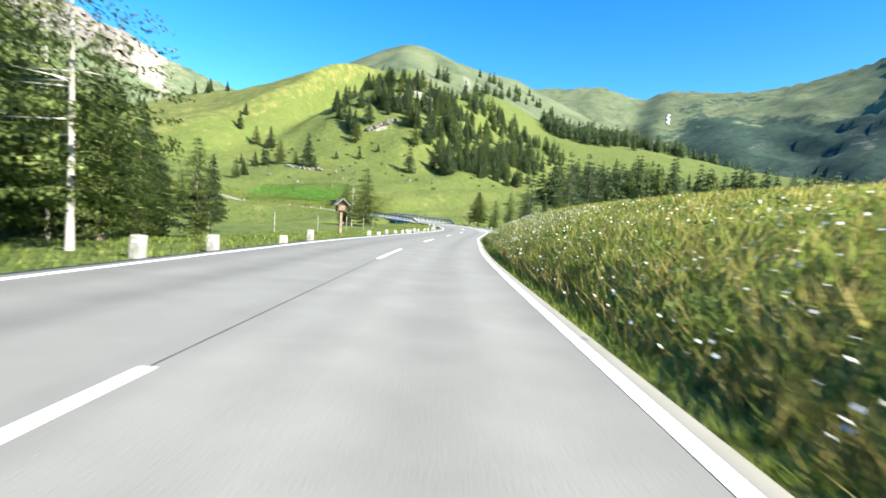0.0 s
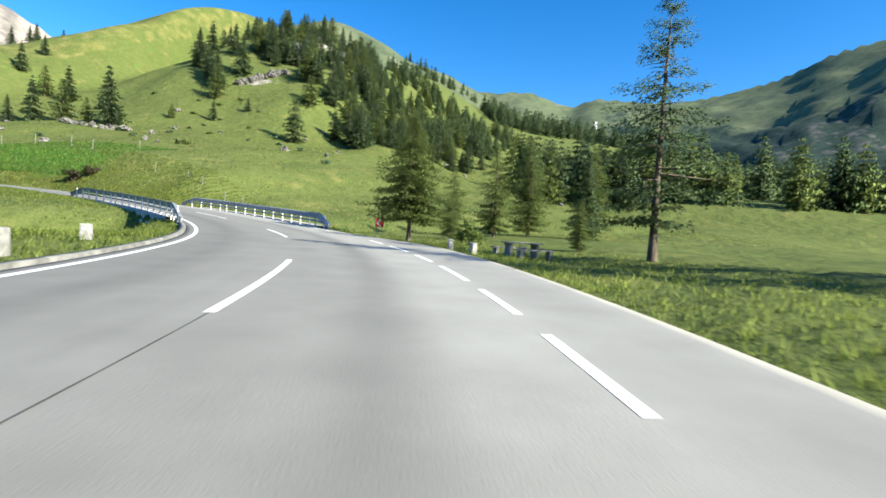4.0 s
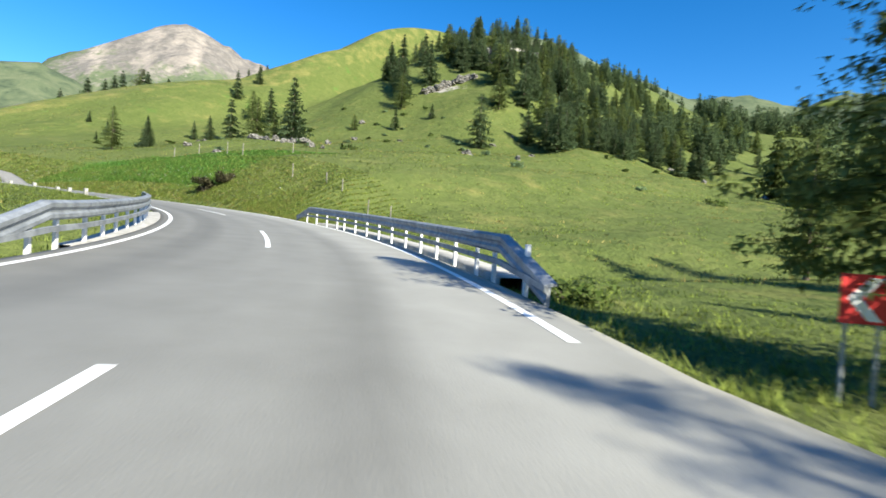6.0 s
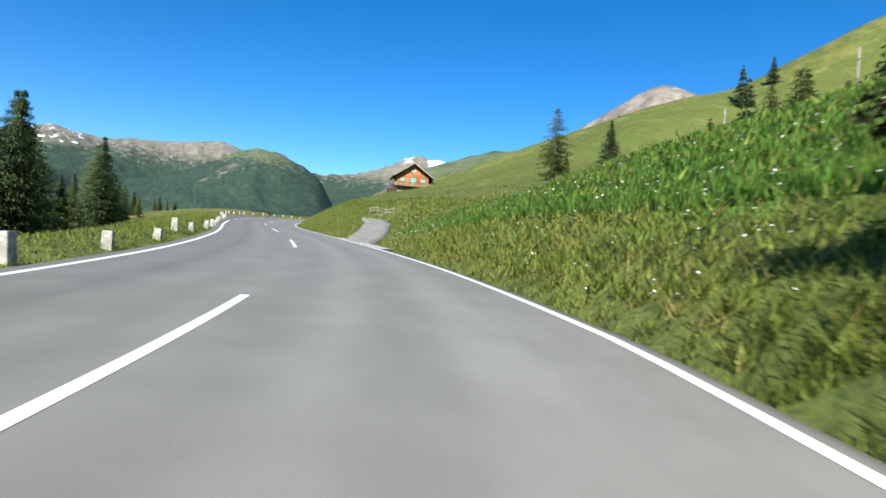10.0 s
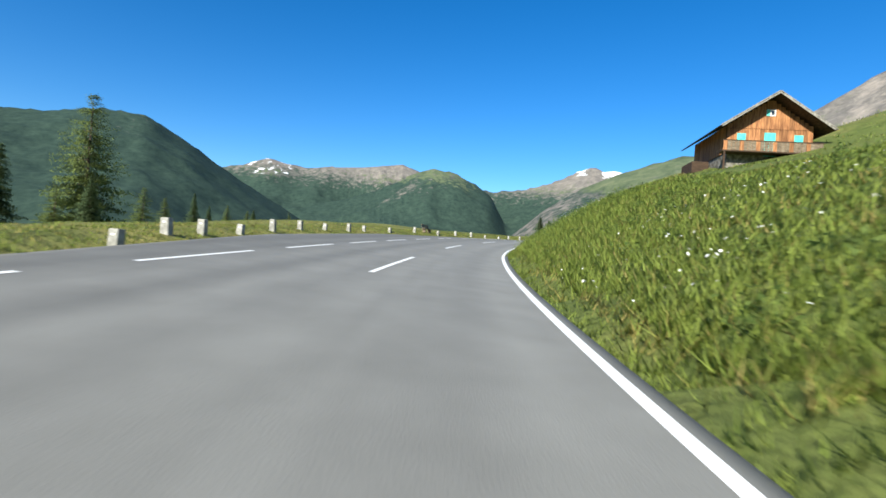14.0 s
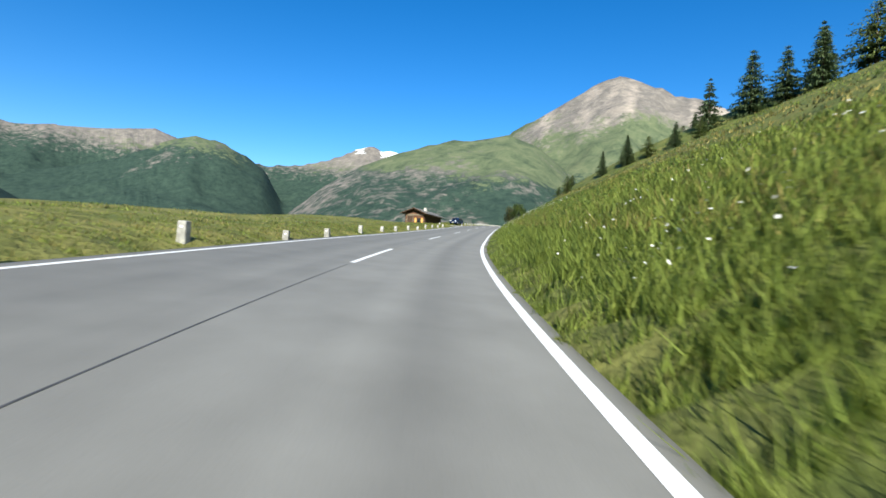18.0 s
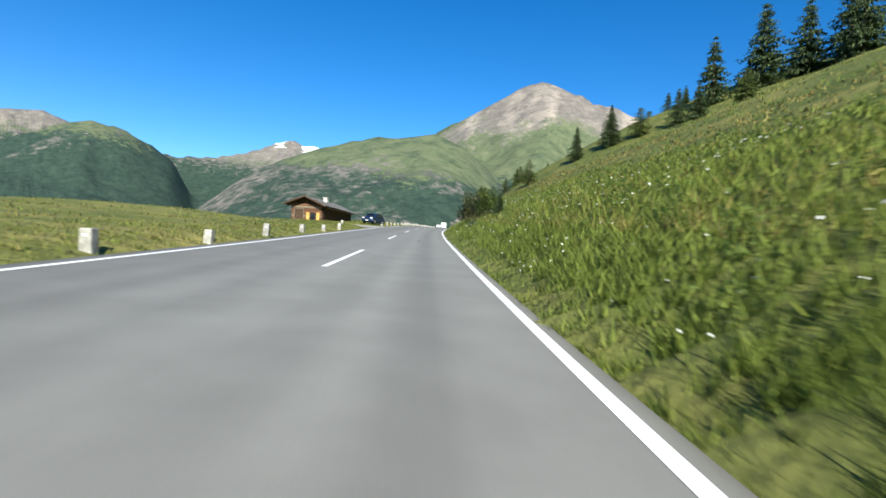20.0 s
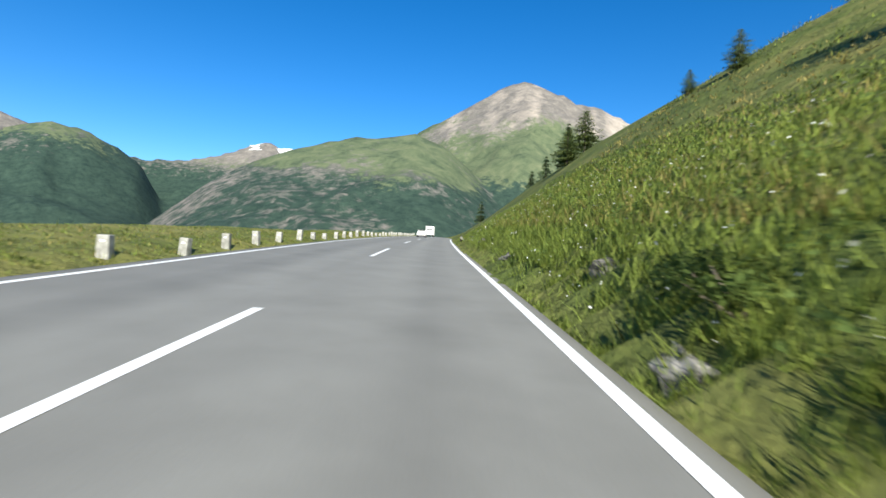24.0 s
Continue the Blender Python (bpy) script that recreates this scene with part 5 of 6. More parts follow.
def fence_post(x, y, h, lean=3, label="weathered wooden fence post on the meadow"):
    t = thing("fence_post", on_ground(x, y), (x * 31) % 90, label, "fence post", "pasture fence posts")
    bm = box((0.07, 0.07, h + 0.3), (0, 0, h / 2 - 0.15), 0.02, (lean, 0, 0))
    for v in bm.verts:
        v.co.x += noise.noise(v.co * 4 + Vector((x, y, 0))) * 0.012
    part("post", bm, GREYWOOD, t)
    for k in (0.35, 0.75):
        part("staple", box((0.03, 0.13, 0.02), (0, -0.02, h * k), 0.003), STEEL, t)


chevron_sign()
wayside_shrine()
for x, y, h in ((-10.4, 122.85, 1.0), (-13.1, 124.5, 0.85), (-14.9, 125.6, 0.8), (-19.1, 128.0, 1.1), (-8.2, 121.2, 0.9), (-25.4, 138.9, 1.1), (-30, 137, 1.3), (-34, 140, 1.4), (-40, 143, 1.4), (-13.5, 41, 1.6), (-11.5, 47, 1.5), (-10, 53, 1.5), (-9, 58, 1.4), (-16.5, 36, 1.6), (-8.6, 63, 1.3), (-46, 146, 1.4)):
    fence_post(x, y, h, 3 * math.sin(x))


def rail_fence():
    """Low field fence of pale rails by the chalet drive."""
    t = thing("rail_fence", on_ground(-65.0, 137.5), 22, "pale wooden rail fence beside the chalet drive", "fence")
    for k in range(4):
        x = -1.4 + 0.95 * k
        g = t.matrix_basis @ Vector((x, 0, 0))
        dz = float(ground_z(g.x, g.y)[0]) - t.location.z
        part("post", box((0.06, 0.06, 0.75), (x, 0, dz + 0.2), 0.008), GREYWOOD, t)
        if k < 3:
            g2 = t.matrix_basis @ Vector((x + 0.95, 0, 0))
            dz2 = float(ground_z(g2.x, g2.y)[0]) - t.location.z
            for h in (0.35, 0.75):
                part("rail", box((math.hypot(0.95, dz2 - dz) + 0.05, 0.03, 0.06), (x + 0.475, -0.04, (dz + dz2) / 2 + h * 0.6), 0.006, (0, -math.degrees(math.atan2(dz2 - dz, 0.95)), 0)), GREYWOOD, t)


rail_fence()


# ---- picnic place and bench ----
def picnic_table(x, y, turn):
    t = thing("picnic_table", on_ground(x, y), turn, "grey weathered wooden picnic table on heavy legs", "table", "picnic furniture", size=METRE)
    for k in range(4):
        part("top_board", box((1.9, 0.185, 0.05), (0, -0.29 + 0.195 * k, 0.74), 0.008), GREYWOOD, t)
    for s in (-0.7, 0.7):
        part("leg", box((0.12, 0.6, 0.72), (s, 0, 0.36), 0.015), GREYWOOD, t)
        part("brace", box((0.1, 0.78, 0.07), (s, 0, 0.685), 0.01), GREYWOOD, t)


def picnic_bench(x, y, turn, back=False, label="grey weathered plank bench on block legs", wood=GREYWOOD, long=1.0):
    t = thing("bench", on_ground(x, y), turn, label, "bench", "picnic furniture", size=METRE)
    t.scale.x *= long
    for k in range(2):
        part("seat_board", box((1.95, 0.19, 0.055), (0, -0.1 + 0.2 * k, 0.45), 0.008), wood, t)
    for s in (-0.75, 0.75):
        part("leg", box((0.14, 0.36, 0.44), (s, 0, 0.21), 0.015), wood, t)
        if back:
            part("back_post", box((0.09, 0.07, 0.95), (s, 0.22, 0.48), 0.01, (-8, 0, 0)), wood, t)
    if back:
        for z in (0.66, 0.86):
            part("back_board", box((1.95, 0.045, 0.15), (0, 0.25 + (z - 0.66) * 0.14, z), 0.008, (-8, 0, 0)), wood, t)


picnic_table(10.1, 86.3, 12)
picnic_bench(10.3, 85.4, 12)
picnic_bench(9.9, 87.3, 14)
picnic_bench(-128.0, 138.0, 158, True, "long brown wooden bench with a backrest on the grass verge", WOOD, 1.5)


# ---- chalet ----
def shingle_roof(parent, half, rise_, eave_z, y0, y1, rows, cols, thick=0.05):
    """Two slopes of shingles in courses; shares one mesh for all pieces of a slope."""
    run = math.hypot(half, rise_)
    ang = math.degrees(math.atan2(rise_, half))
    base = bpy.data.meshes.new("shingle")
    bm = box((run / rows * 1.25, (y1 - y0) / cols * 0.985, 0.03), (0, 0, 0))
    bm.to_mesh(base)
    bm.free()
    base.materials.append(SHINGLE)
    for s in (-1, 1):
        slope = part("roof_slope", box((run, y1 - y0 - 0.1, thick), (s * half / 2, (y0 + y1) / 2, eave_z + rise_ / 2), 0.0, (0, s * ang, 0)), DARKWOOD, parent)
        for r in range(rows):
            u = (r + 0.5) / rows
            for c in range(cols):
                ob = new("shingle", base)
                ob.parent = slope
                lift = thick / 2 + 0.02 + 0.006 * ((r * 7 + c * 3) % 3)
                x, z = s * half * (1 - u), eave_z + rise_ * u
                nx, nz = s * math.sin(radians(ang)), math.cos(radians(ang))
                ob.matrix_basis = pose(x + nx * lift, y0 + (c + 0.5 + 0.12 * ((r % 2) - 0.5)) * (y1 - y0) / cols, z + nz * lift, 0, s * (ang - 2.5), 0)


def chalet():
    base = 12.35
    t = thing("chalet", (-115.7, 161.9, base), 74, "sun-browned timber chalet with turquoise shutters and a grey gable roof", "house")
    W, L, floor, eave, ridge = 3.0, 7.0, 2.1, 4.2, 6.35
    part("cellar_wall", box((2 * W - 0.1, L, 3.2), (0, L / 2, 0.5), 0.02), CELLAR, t, "dark stone cellar storey under the balcony")
    outline = [(-W, floor), (W, floor), (W, eave), (0, ridge - 0.05), (-W, eave)]
    part("timber_wall", prism(outline, 0.06, L), DARKWOOD, t)
    n = 18
    for k in range(n):
        x = -W + (k + 0.5) * 2 * W / n
        top = eave + (ridge - 0.1 - eave) * (1 - abs(x) / W)
        for z0, z1 in ((floor, 3.95), (3.98, top)):
            if z1 - z0 > 0.12:
                part("facade_board", box((2 * W / n * 0.97, 0.035, z1 - z0), (x, 0.04, (z0 + z1) / 2), 0.006), LARCH, t)
    for k in range(20):
        y = 0.2 + (k + 0.5) * (L - 0.3) / 20
        part("side_board", box((0.035, (L - 0.3) / 20 * 0.97, eave - floor), (-W - 0.005, y, (eave + floor) / 2), 0.006), LARCH, t)
    for x, w, z, h in ((-2.0, 0.62, 3.32, 0.52), (0, 0.8, 3.3, 0.78), (2.0, 0.62, 3.32, 0.52)):
        win = part("window", box((w + 0.14, 0.05, h + 0.14), (x, 0.0, z), 0.008), LARCH, t)
        for s in (-1, 1):
            part("shutter", box((w / 2 - 0.01, 0.03, h), (x + s * w / 4, -0.035, z), 0.006), TURQUOISE, win)
    top_win = part("gable_window", box((0.66, 0.05, 0.5), (0, 0.0, 5.2), 0.008), POSTWHITE, t, "pale painted gable window frame")
    part("pane", box((0.22, 0.02, 0.3), (0.12, -0.03, 5.2), 0.004), GLASSDARK, top_win)
    part("shutter", box((0.24, 0.03, 0.44), (-0.2, -0.035, 5.2), 0.006), TURQUOISE, top_win)
    part("door", box((0.8, 0.03, 1.0), (0, -0.005, 2.42), 0.006), TURQUOISE, t, "turquoise lower door panel behind the balcony")
    bal = part("balcony", box((2 * W + 0.9, 1.05, 0.1), (-0.2, -0.5, floor - 0.08), 0.01), DARKWOOD, t)
    for k in range(24):
        x = -W - 0.6 + (k + 0.5) * (2 * W + 0.8) / 24
        part("baluster_board", box(((2 * W + 0.8) / 24 * 0.93, 0.03, 0.72), (x, -1.0, floor + 0.3), 0.006), WOOD if k % 4 else LARCH, bal)
    part("handrail", box((2 * W + 0.95, 0.09, 0.06), (-0.2, -1.0, floor + 0.7), 0.01), DARKWOOD, bal)
    for x in (-W - 0.5, W + 0.1):
        part("balcony_post", box((0.12, 0.12, 2.6), (x, -0.98, floor - 1.35), 0.01), DARKWOOD, bal)
    for s in (-1, 1):
        part("barge_board", box((math.hypot(W + 0.85, 2.65), 0.05, 0.2), (s * (W + 0.85) / 2, -1.22, ridge - 1.22), 0.008, (0, s * math.degrees(math.atan2(2.62, W + 0.85)), 0)), GREYWOOD, t)
    shingle_roof(t, W + 0.9, 2.65, ridge - 2.58, -1.25, L + 0.7, 9, 16)
    part("shed", box((1.3, 2.6, 1.5), (-W - 0.75, L - 2.6, 1.2), 0.02), DARKWOOD, t, "dark timber lean-to")
    return t


chalet()


# ---- barn ----
def barn():
    g = 12.55
    t = thing("barn", (-226.6, 202.0, g), 40.5, "long low brown log barn with a grey shingled roof", "barn")
    W, L, eave, ridge = 1.95, 10.7, 2.42, 3.3
    for k in range(9):
        z = -0.25 + 0.3 * k
        for s in (-1, 1):
            part("side_log", tube((s * W, 0.2, z), (s * W, L, z), 0.15, 0.15, 8), DARKWOOD, t)
    part("gable_wall", prism([(-W, -0.4), (W, -0.4), (W, eave), (0, ridge - 0.1), (-W, eave)], 0.1, 0.3), DARKWOOD, t)
    part("back_wall", prism([(-W, -0.4), (W, -0.4), (W, eave), (0, ridge - 0.1), (-W, eave)], L - 0.2, L), DARKWOOD, t)
    for k in range(10):
        z = -0.2 + 0.27 * k
        half = W - 0.05 if z < eave else W * (ridge - 0.15 - z) / (ridge - eave)
        if half > 0.2:
            part("gable_log", box((2 * half, 0.09, 0.25), (0, 0.06, z + 0.1), 0.03), BARNLOG if k % 4 else WOOD, t)
    # no opening cut: a dark sheet stands for the unlit inside
    door = part("door_opening", box((1.2, 0.05, 1.75), (-0.95, 0.0, 0.85), 0.01), DARKWOOD, t, "dark panel standing for the shade inside an open doorway")
    for x in (-1.55, -0.35):
        part("door_post", box((0.1, 0.12, 1.85), (x, -0.02, 0.88), 0.01), WOOD, door)
    part("lintel", box((1.45, 0.12, 0.1), (-0.95, -0.02, 1.82), 0.01), WOOD, door)
    for x in (0.2, 1.5):
        part("shutter", box((0.36, 0.04, 0.95), (x, -0.03, 0.95), 0.008), ORANGE, t, "bright orange wooden shutter")
    part("window", box((0.7, 0.04, 0.85), (0.85, 0.0, 0.95), 0.008), GLASSDARK, t)
    for s in (-1, 1):
        for k in range(8):
            part("rafter", box((1.5, 0.09, 0.12), (s * (W + 0.1), 0.3 + k * L / 8, eave - 0.1), 0.01, (0, s * 21.8, 0)), WOOD, t)
        part("barge_board", box((math.hypot(W + 0.8, 1.1), 0.05, 0.2), (s * (W + 0.8) / 2, -0.98, ridge - 0.55), 0.008, (0, s * 21.8, 0)), DARKWOOD, t)
    shingle_roof(t, W + 0.8, 1.1, ridge - 1.06, -1.0, L + 0.6, 8, 18)
    chim = part("chimney", box((0.5, 0.6, 0.75), (0.55, 4.6, ridge + 0.05), 0.02), MASONRY, t)
    part("cap", box((0.66, 0.76, 0.06), (0.55, 4.6, ridge + 0.46), 0.01), CONCRETE, chim)


barn()


# ---- vehicles ----
def wheel(parent, x, y, r=0.34, w=0.22):
    bm = bmesh.new()
    bmesh.ops.create_cone(bm, cap_ends=True, segments=28, radius1=r, radius2=r, depth=w)
    bmesh.ops.rotate(bm, matrix=Matrix.Rotation(radians(90), 3, "Y"), verts=bm.verts)
    bmesh.ops.bevel(bm, geom=[e for e in bm.edges if len(e.link_faces) == 2 and e.calc_face_angle(0) > 1], offset=0.04, segments=2, affect="EDGES")
    bmesh.ops.translate(bm, vec=(x, y, r), verts=bm.verts)
    tyre = part("wheel", bm, RUBBER, parent, smooth=True)
    s = 1 if x > 0 else -1
    part("rim", tube((x + s * (w / 2 - 0.02), y, r), (x + s * (w / 2 + 0.012), y, r), r * 0.66, r * 0.6, 20), ALLOY, tyre)


def car_body(profile, width, tuck, mat, parent, name="body"):
    """Side outline (y along the car, z up) skinned across the width, narrower towards the roof."""
    bm = bmesh.new()
    cols = []
    for k in range(7):
        u = -1 + 2 * k / 6
        col = []
        for y, z in profile:
            narrow = 1 - tuck * max(0, (z - 0.85)) / 0.8
            bulge = 1 - 0.06 * abs(u)**4
            col.append(bm.verts.new((u * width / 2 * narrow, y * bulge, z - 0.03 * abs(u)**3 * (z > 0.8))))
        cols.append(col)
    n = len(profile)
    for a, b in zip(cols, cols[1:]):
        for i in range(n):
            j = (i + 1) % n
            bm.faces.new((a[i], a[j], b[j], b[i]))
    bm.faces.new(cols[0])
    bm.faces.new(cols[-1][::-1])
    bmesh.ops.recalc_face_normals(bm, faces=bm.faces)
    bmesh.ops.bevel(bm, geom=[e for e in bm.edges if len(e.link_faces) == 2 and e.calc_face_angle(0) > 0.35], offset=0.035, segments=2, affect="EDGES")
    return part(name, bm, mat, parent, smooth=False)


def parked_suv():
    p = on_ground(-219.2, 206.9)
    t = thing("parked_suv", p, heading(22.6) + 162, "dark blue estate car parked on the grass beside the barn", "car", size=METRE)
    side = [(-2.2, 0.32), (-2.28, 0.6), (-2.2, 0.95), (-2.0, 1.05), (-1.75, 1.5), (-1.3, 1.64), (0.2, 1.66), (0.75, 1.5), (1.25, 1.08), (2.05, 0.96), (2.25, 0.8), (2.3, 0.5), (2.2, 0.3), (1.75, 0.25), (-1.7, 0.25)]
    car_body(side, 1.84, 0.26, CARBLUE, t)
    part("windscreen", box((1.28, 0.02, 0.62), (0, 1.03, 1.31), 0.0, (-48, 0, 0)), GLASSDARK, t)
    for s in (-1, 1):
        part("side_window", prism([(-1.45, 1.12), (0.95, 1.12), (0.45, 1.5), (-1.2, 1.52)], -0.01, 0.01), GLASSDARK, t).matrix_basis = pose(s * 0.86, 0, 0, 0, 0, 90) @ pose(0, 0, 0)
        part("headlight", box((0.38, 0.16, 0.17), (s * 0.64, 2.17, 0.83), 0.04), LAMP, t, "clear headlight")
        part("mirror", box((0.2, 0.1, 0.14), (s * 1.0, 0.85, 1.12), 0.03), CARBLUE, t)
        for y in (1.42, -1.35):
            wheel(t, s * 0.83, y)
    part("grille", box((0.9, 0.04, 0.16), (0, 2.27, 0.66), 0.02), RUBBER, t)
    part("bumper", box((1.74, 0.14, 0.24), (0, 2.22, 0.42), 0.05), CARBLUE, t)
    part("number_plate", box((0.5, 0.012, 0.11), (0, 2.305, 0.46), 0.003), WHITE, t)
    part("roof_rail", box((0.04, 1.9, 0.04), (0.62, -0.5, 1.69), 0.01), ALLOY, t)
    part("roof_rail", box((0.04, 1.9, 0.04), (-0.62, -0.5, 1.69), 0.01), ALLOY, t)


def camper_van():
    t = thing("camper_van", place(29.4, 3.1), heading(29.4) + 180, "white camper van on the far road", "van", size=METRE)
    part("living_box", box((2.1, 3.6, 2.2), (0, -0.9, 1.5), 0.12), WHITE, t)
    car_body([(0.8, 0.4), (0.8, 2.0), (1.3, 1.95), (1.9, 1.25), (2.6, 1.05), (2.75, 0.7), (2.7, 0.38)], 1.95, 0.2, WHITE, t, "cab")
    part("windscreen", box((1.5, 0.03, 0.75), (0, 1.66, 1.62), 0.0, (-49, 0, 0)), GLASSDARK, t)
    for s in (-1, 1):
        part("headlight", box((0.3, 0.1, 0.2), (s * 0.7, 2.68, 0.82), 0.03), LAMP, t)
        for y in (1.9, -1.6):
            wheel(t, s * 0.88, y)


def white_car():
    t = thing("white_car", place(28.2, 3.2), heading(28.2) + 180, "small white car on the far road", "car", size=METRE)
    side = [(-1.9, 0.32), (-2.0, 0.7), (-1.85, 1.0), (-1.4, 1.42), (0.1, 1.46), (0.9, 0.98), (1.8, 0.82), (2.0, 0.6), (1.95, 0.3), (1.5, 0.25), (-1.5, 0.25)]
    car_body(side, 1.72, 0.28, WHITE, t)
    part("windscreen", box((1.2, 0.02, 0.62), (0, 0.56, 1.24), 0.0, (-58, 0, 0)), GLASSDARK, t)
    for s in (-1, 1):
        part("headlight", box((0.34, 0.12, 0.14), (s * 0.6, 1.88, 0.7), 0.03), LAMP, t)
        for y in (1.25, -1.25):
            wheel(t, s * 0.78, y, 0.31, 0.19)


parked_suv()
camper_van()
white_car()


# ---- rocks ----
def boulder(x, y, size, seed, label="pale weathered boulder lying on the pasture", up=0.2, group="boulders on the pasture", level=3):
    t = thing("boulder", on_ground(x, y), seed * 47 % 360, label, "boulder", group)
    bm = rough_rock(size, seed, level=level)
    bmesh.ops.translate(bm, vec=(0, 0, size[2] * up), verts=bm.verts)
    part("rock", bm, ROCK, t)
    return t


boulder(-11.6, 163.2, (0.9, 0.7, 0.7), 1)
for k in range(9):
    boulder(-41.5 - 1.5 * k + R.uniform(-0.5, 0.5), 171.6 + 0.7 * math.sin(k) + 0.1 * k, (R.uniform(0.7, 1.5), R.uniform(0.5, 0.9), R.uniform(0.4, 0.9)), 2 + k, "grey rock in a low outcrop on the pasture")
for k in range(10):
    boulder(-33 + 1.6 * k * 0.7, 215 + 0.9 * k, (R.uniform(1, 2), R.uniform(0.8, 1.4), R.uniform(0.8, 1.6)), 20 + k, "pale crag on the wooded hill")
for k in range(14):
    boulder(R.uniform(-28, -6), R.uniform(238, 290), (R.uniform(1.2, 2.6), R.uniform(1, 1.6), R.uniform(1.2, 2.6)), 40 + k, "pale crag on the wooded hill")
for k in range(22):
    boulder(R.uniform(-70, 60), R.uniform(150, 200), (R.uniform(0.3, 0.9), R.uniform(0.3, 0.7), R.uniform(0.25, 0.6)), 60 + k, level=2)
boulder(-54.1, 157.9, (0.8, 0.6, 0.5), 90)
def outcrop(x, y, turn, half_u, lo_v, hi_v, tall, seed, label):
    """Bare rock breaking out of a slope: tilted layers with ledges and cracks."""
    t = thing("rock_outcrop", on_ground(x, y), 0, label, "rock", "rock outcrop on the bank")
    nu, nv = 84, 64
    ca, sa = math.cos(radians(turn)), math.sin(radians(turn))
    u, v = np.meshgrid(np.linspace(-half_u, half_u, nu), np.linspace(lo_v, hi_v, nv))
    u, v = u.ravel(), v.ravel()
    px, py = x - sa * u + ca * v, y + ca * u + sa * v
    mid, span = (lo_v + hi_v) / 2, (hi_v - lo_v) / 2
    edge = 1 - np.sqrt((u / half_u)**2 + ((v - mid) / span)**2) + 0.75 * fbm(u * 1.1, v * 1.1, 4, seed, 0.6)
    env = np.clip(edge * 3.0, 0, 1)
    tilt = v * 2.3 + u * 0.9 + 1.2 * fbm(u * 1.3, v * 1.3, 3, seed + 5)
    ledge = (tilt - np.floor(tilt))**0.6 + 0.5 * hashed(np.floor(tilt), 0 * u, seed)
    crack = fbm(u * 2.2, v * 1.6, 4, seed + 9, 0.55, True)
    block = hashed(np.floor(u * 2.1 + 0.5 * tilt), np.floor(tilt), seed + 2)
    out_ = env * tall * (0.5 + 0.16 * ledge + 0.3 * block + 0.3 * crack + 0.14 * fbm(u * 6, v * 6, 3, seed + 3))
    z = ground_z(px, py) - 0.12 + out_ * 0.75
    px, py = px - ca * out_ * 0.6, py - sa * out_ * 0.6
    q = np.arange(nu * nv).reshape(nv, nu)
    f = np.stack([q[:-1, :-1], q[:-1, 1:], q[1:, 1:], q[1:, :-1]], -1).reshape(-1, 4)
    base = on_ground(x, y)
    mesh_object("rock", np.stack([px - base.x, py - base.y, z - base.z], 1), f, ROCK, False, t)


outcrop(-212.4, 214.6, 42.6, 1.15, -0.85, 0.95, 0.85, 3, "grey fissured rock standing out of the road bank")
outcrop(-211.3, 215.6, 42.6, 1.3, -0.6, 1.3, 0.5, 8, "pale weathered rock ledge high on the road bank")
outcrop(-218.0, 221.6, 42.6, 0.6, -0.25, 0.35, 0.22, 12, "small grey rock ledge in the grass of the bank")
outcrop(-221.5, 227.0, 42.6, 1.6, -0.4, 0.6, 0.45, 15, "dark rock ledge under the brow of the bank")
for n, (x, y, sx) in enumerate(((-122.7, 146.75, 0.28), (-122.3, 146.8, 0.36), (-121.9, 146.95, 0.42), (-121.5, 146.7, 0.38), (-121.3, 147.1, 0.4), (-120.9, 146.6, 0.42), (-120.5, 146.9, 0.48), (-120.1, 146.5, 0.4), (-119.6, 146.6, 0.42), (-119.2, 146.3, 0.34))):
    boulder(x - 0.6, y + 0.1, (sx, sx * 0.75, sx * 0.62), 120 + n, "grey layered rock of a ledge on the road bank", 0.1, "rock ledge on the bank")
outcrop(-225.75, 225.1, 42.6, 0.55, -0.22, 0.26, 0.2, 21, "small grey rock ledge low on the grassy bank")
shrub(-124.0, 147.1, (0.7, 0.6, 0.55), 1500, 0.05, SPRUCE, "low dark green bush at the foot of the young fir", "bush", "shrubs on the bank", 12)
for n in range(8):
    p = place(23.3 + n * 0.5 + 0.1 * math.sin(n * 4), -2.1 - 0.25 * (n % 3))
    boulder(p.x, p.y, (0.3, 0.22, 0.2), 130 + n, "small grey rock at the foot of the bank", 0.1, "rocks at the bank foot", 2)


# ---- chalet drive ----
def drive():
    v, n = [], 40
    for k in range(n + 1):
        s = DRIVE_S[-1] * k / n
        p, q = ([np.interp(min(max(s + e, 0), DRIVE_S[-1]), DRIVE_S, [d[m] for d in DRIVE]) for m in range(3)] for e in (-0.4, 0.4))
        c = (Vector(p) + Vector(q)) / 2
        d = Vector((q[0] - p[0], q[1] - p[1])).normalized()
        half = 0.85 * (1 + 0.6 * math.exp(-(s / 0.9)**2)) + 0.05 * noise.noise(Vector((s * 1.7, 0, 0)))
        for m in range(7):
            o = max(-1, min(1, (m - 3) / 2)) * half
            x, y = c.x - d.y * o, c.y + d.x * o
            t, left, _ = nearest(np.array([x]), np.array([y]))
            under = 0.25 if left[0] > -float(right_tar(t[0])) + 0.02 else 0.0
            v.append((x, y, c.z + 0.012 - 0.4 * (m in (0, 6)) - under))
    f = [(k * 7 + m, k * 7 + m + 1, k * 7 + m + 8, k * 7 + m + 7) for k in range(n) for m in range(6)]
    tagged(mesh_object("drive", v, f, DRIVEWAY, True), "pale worn asphalt drive climbing from the road to the chalet", "track", kind="structure")


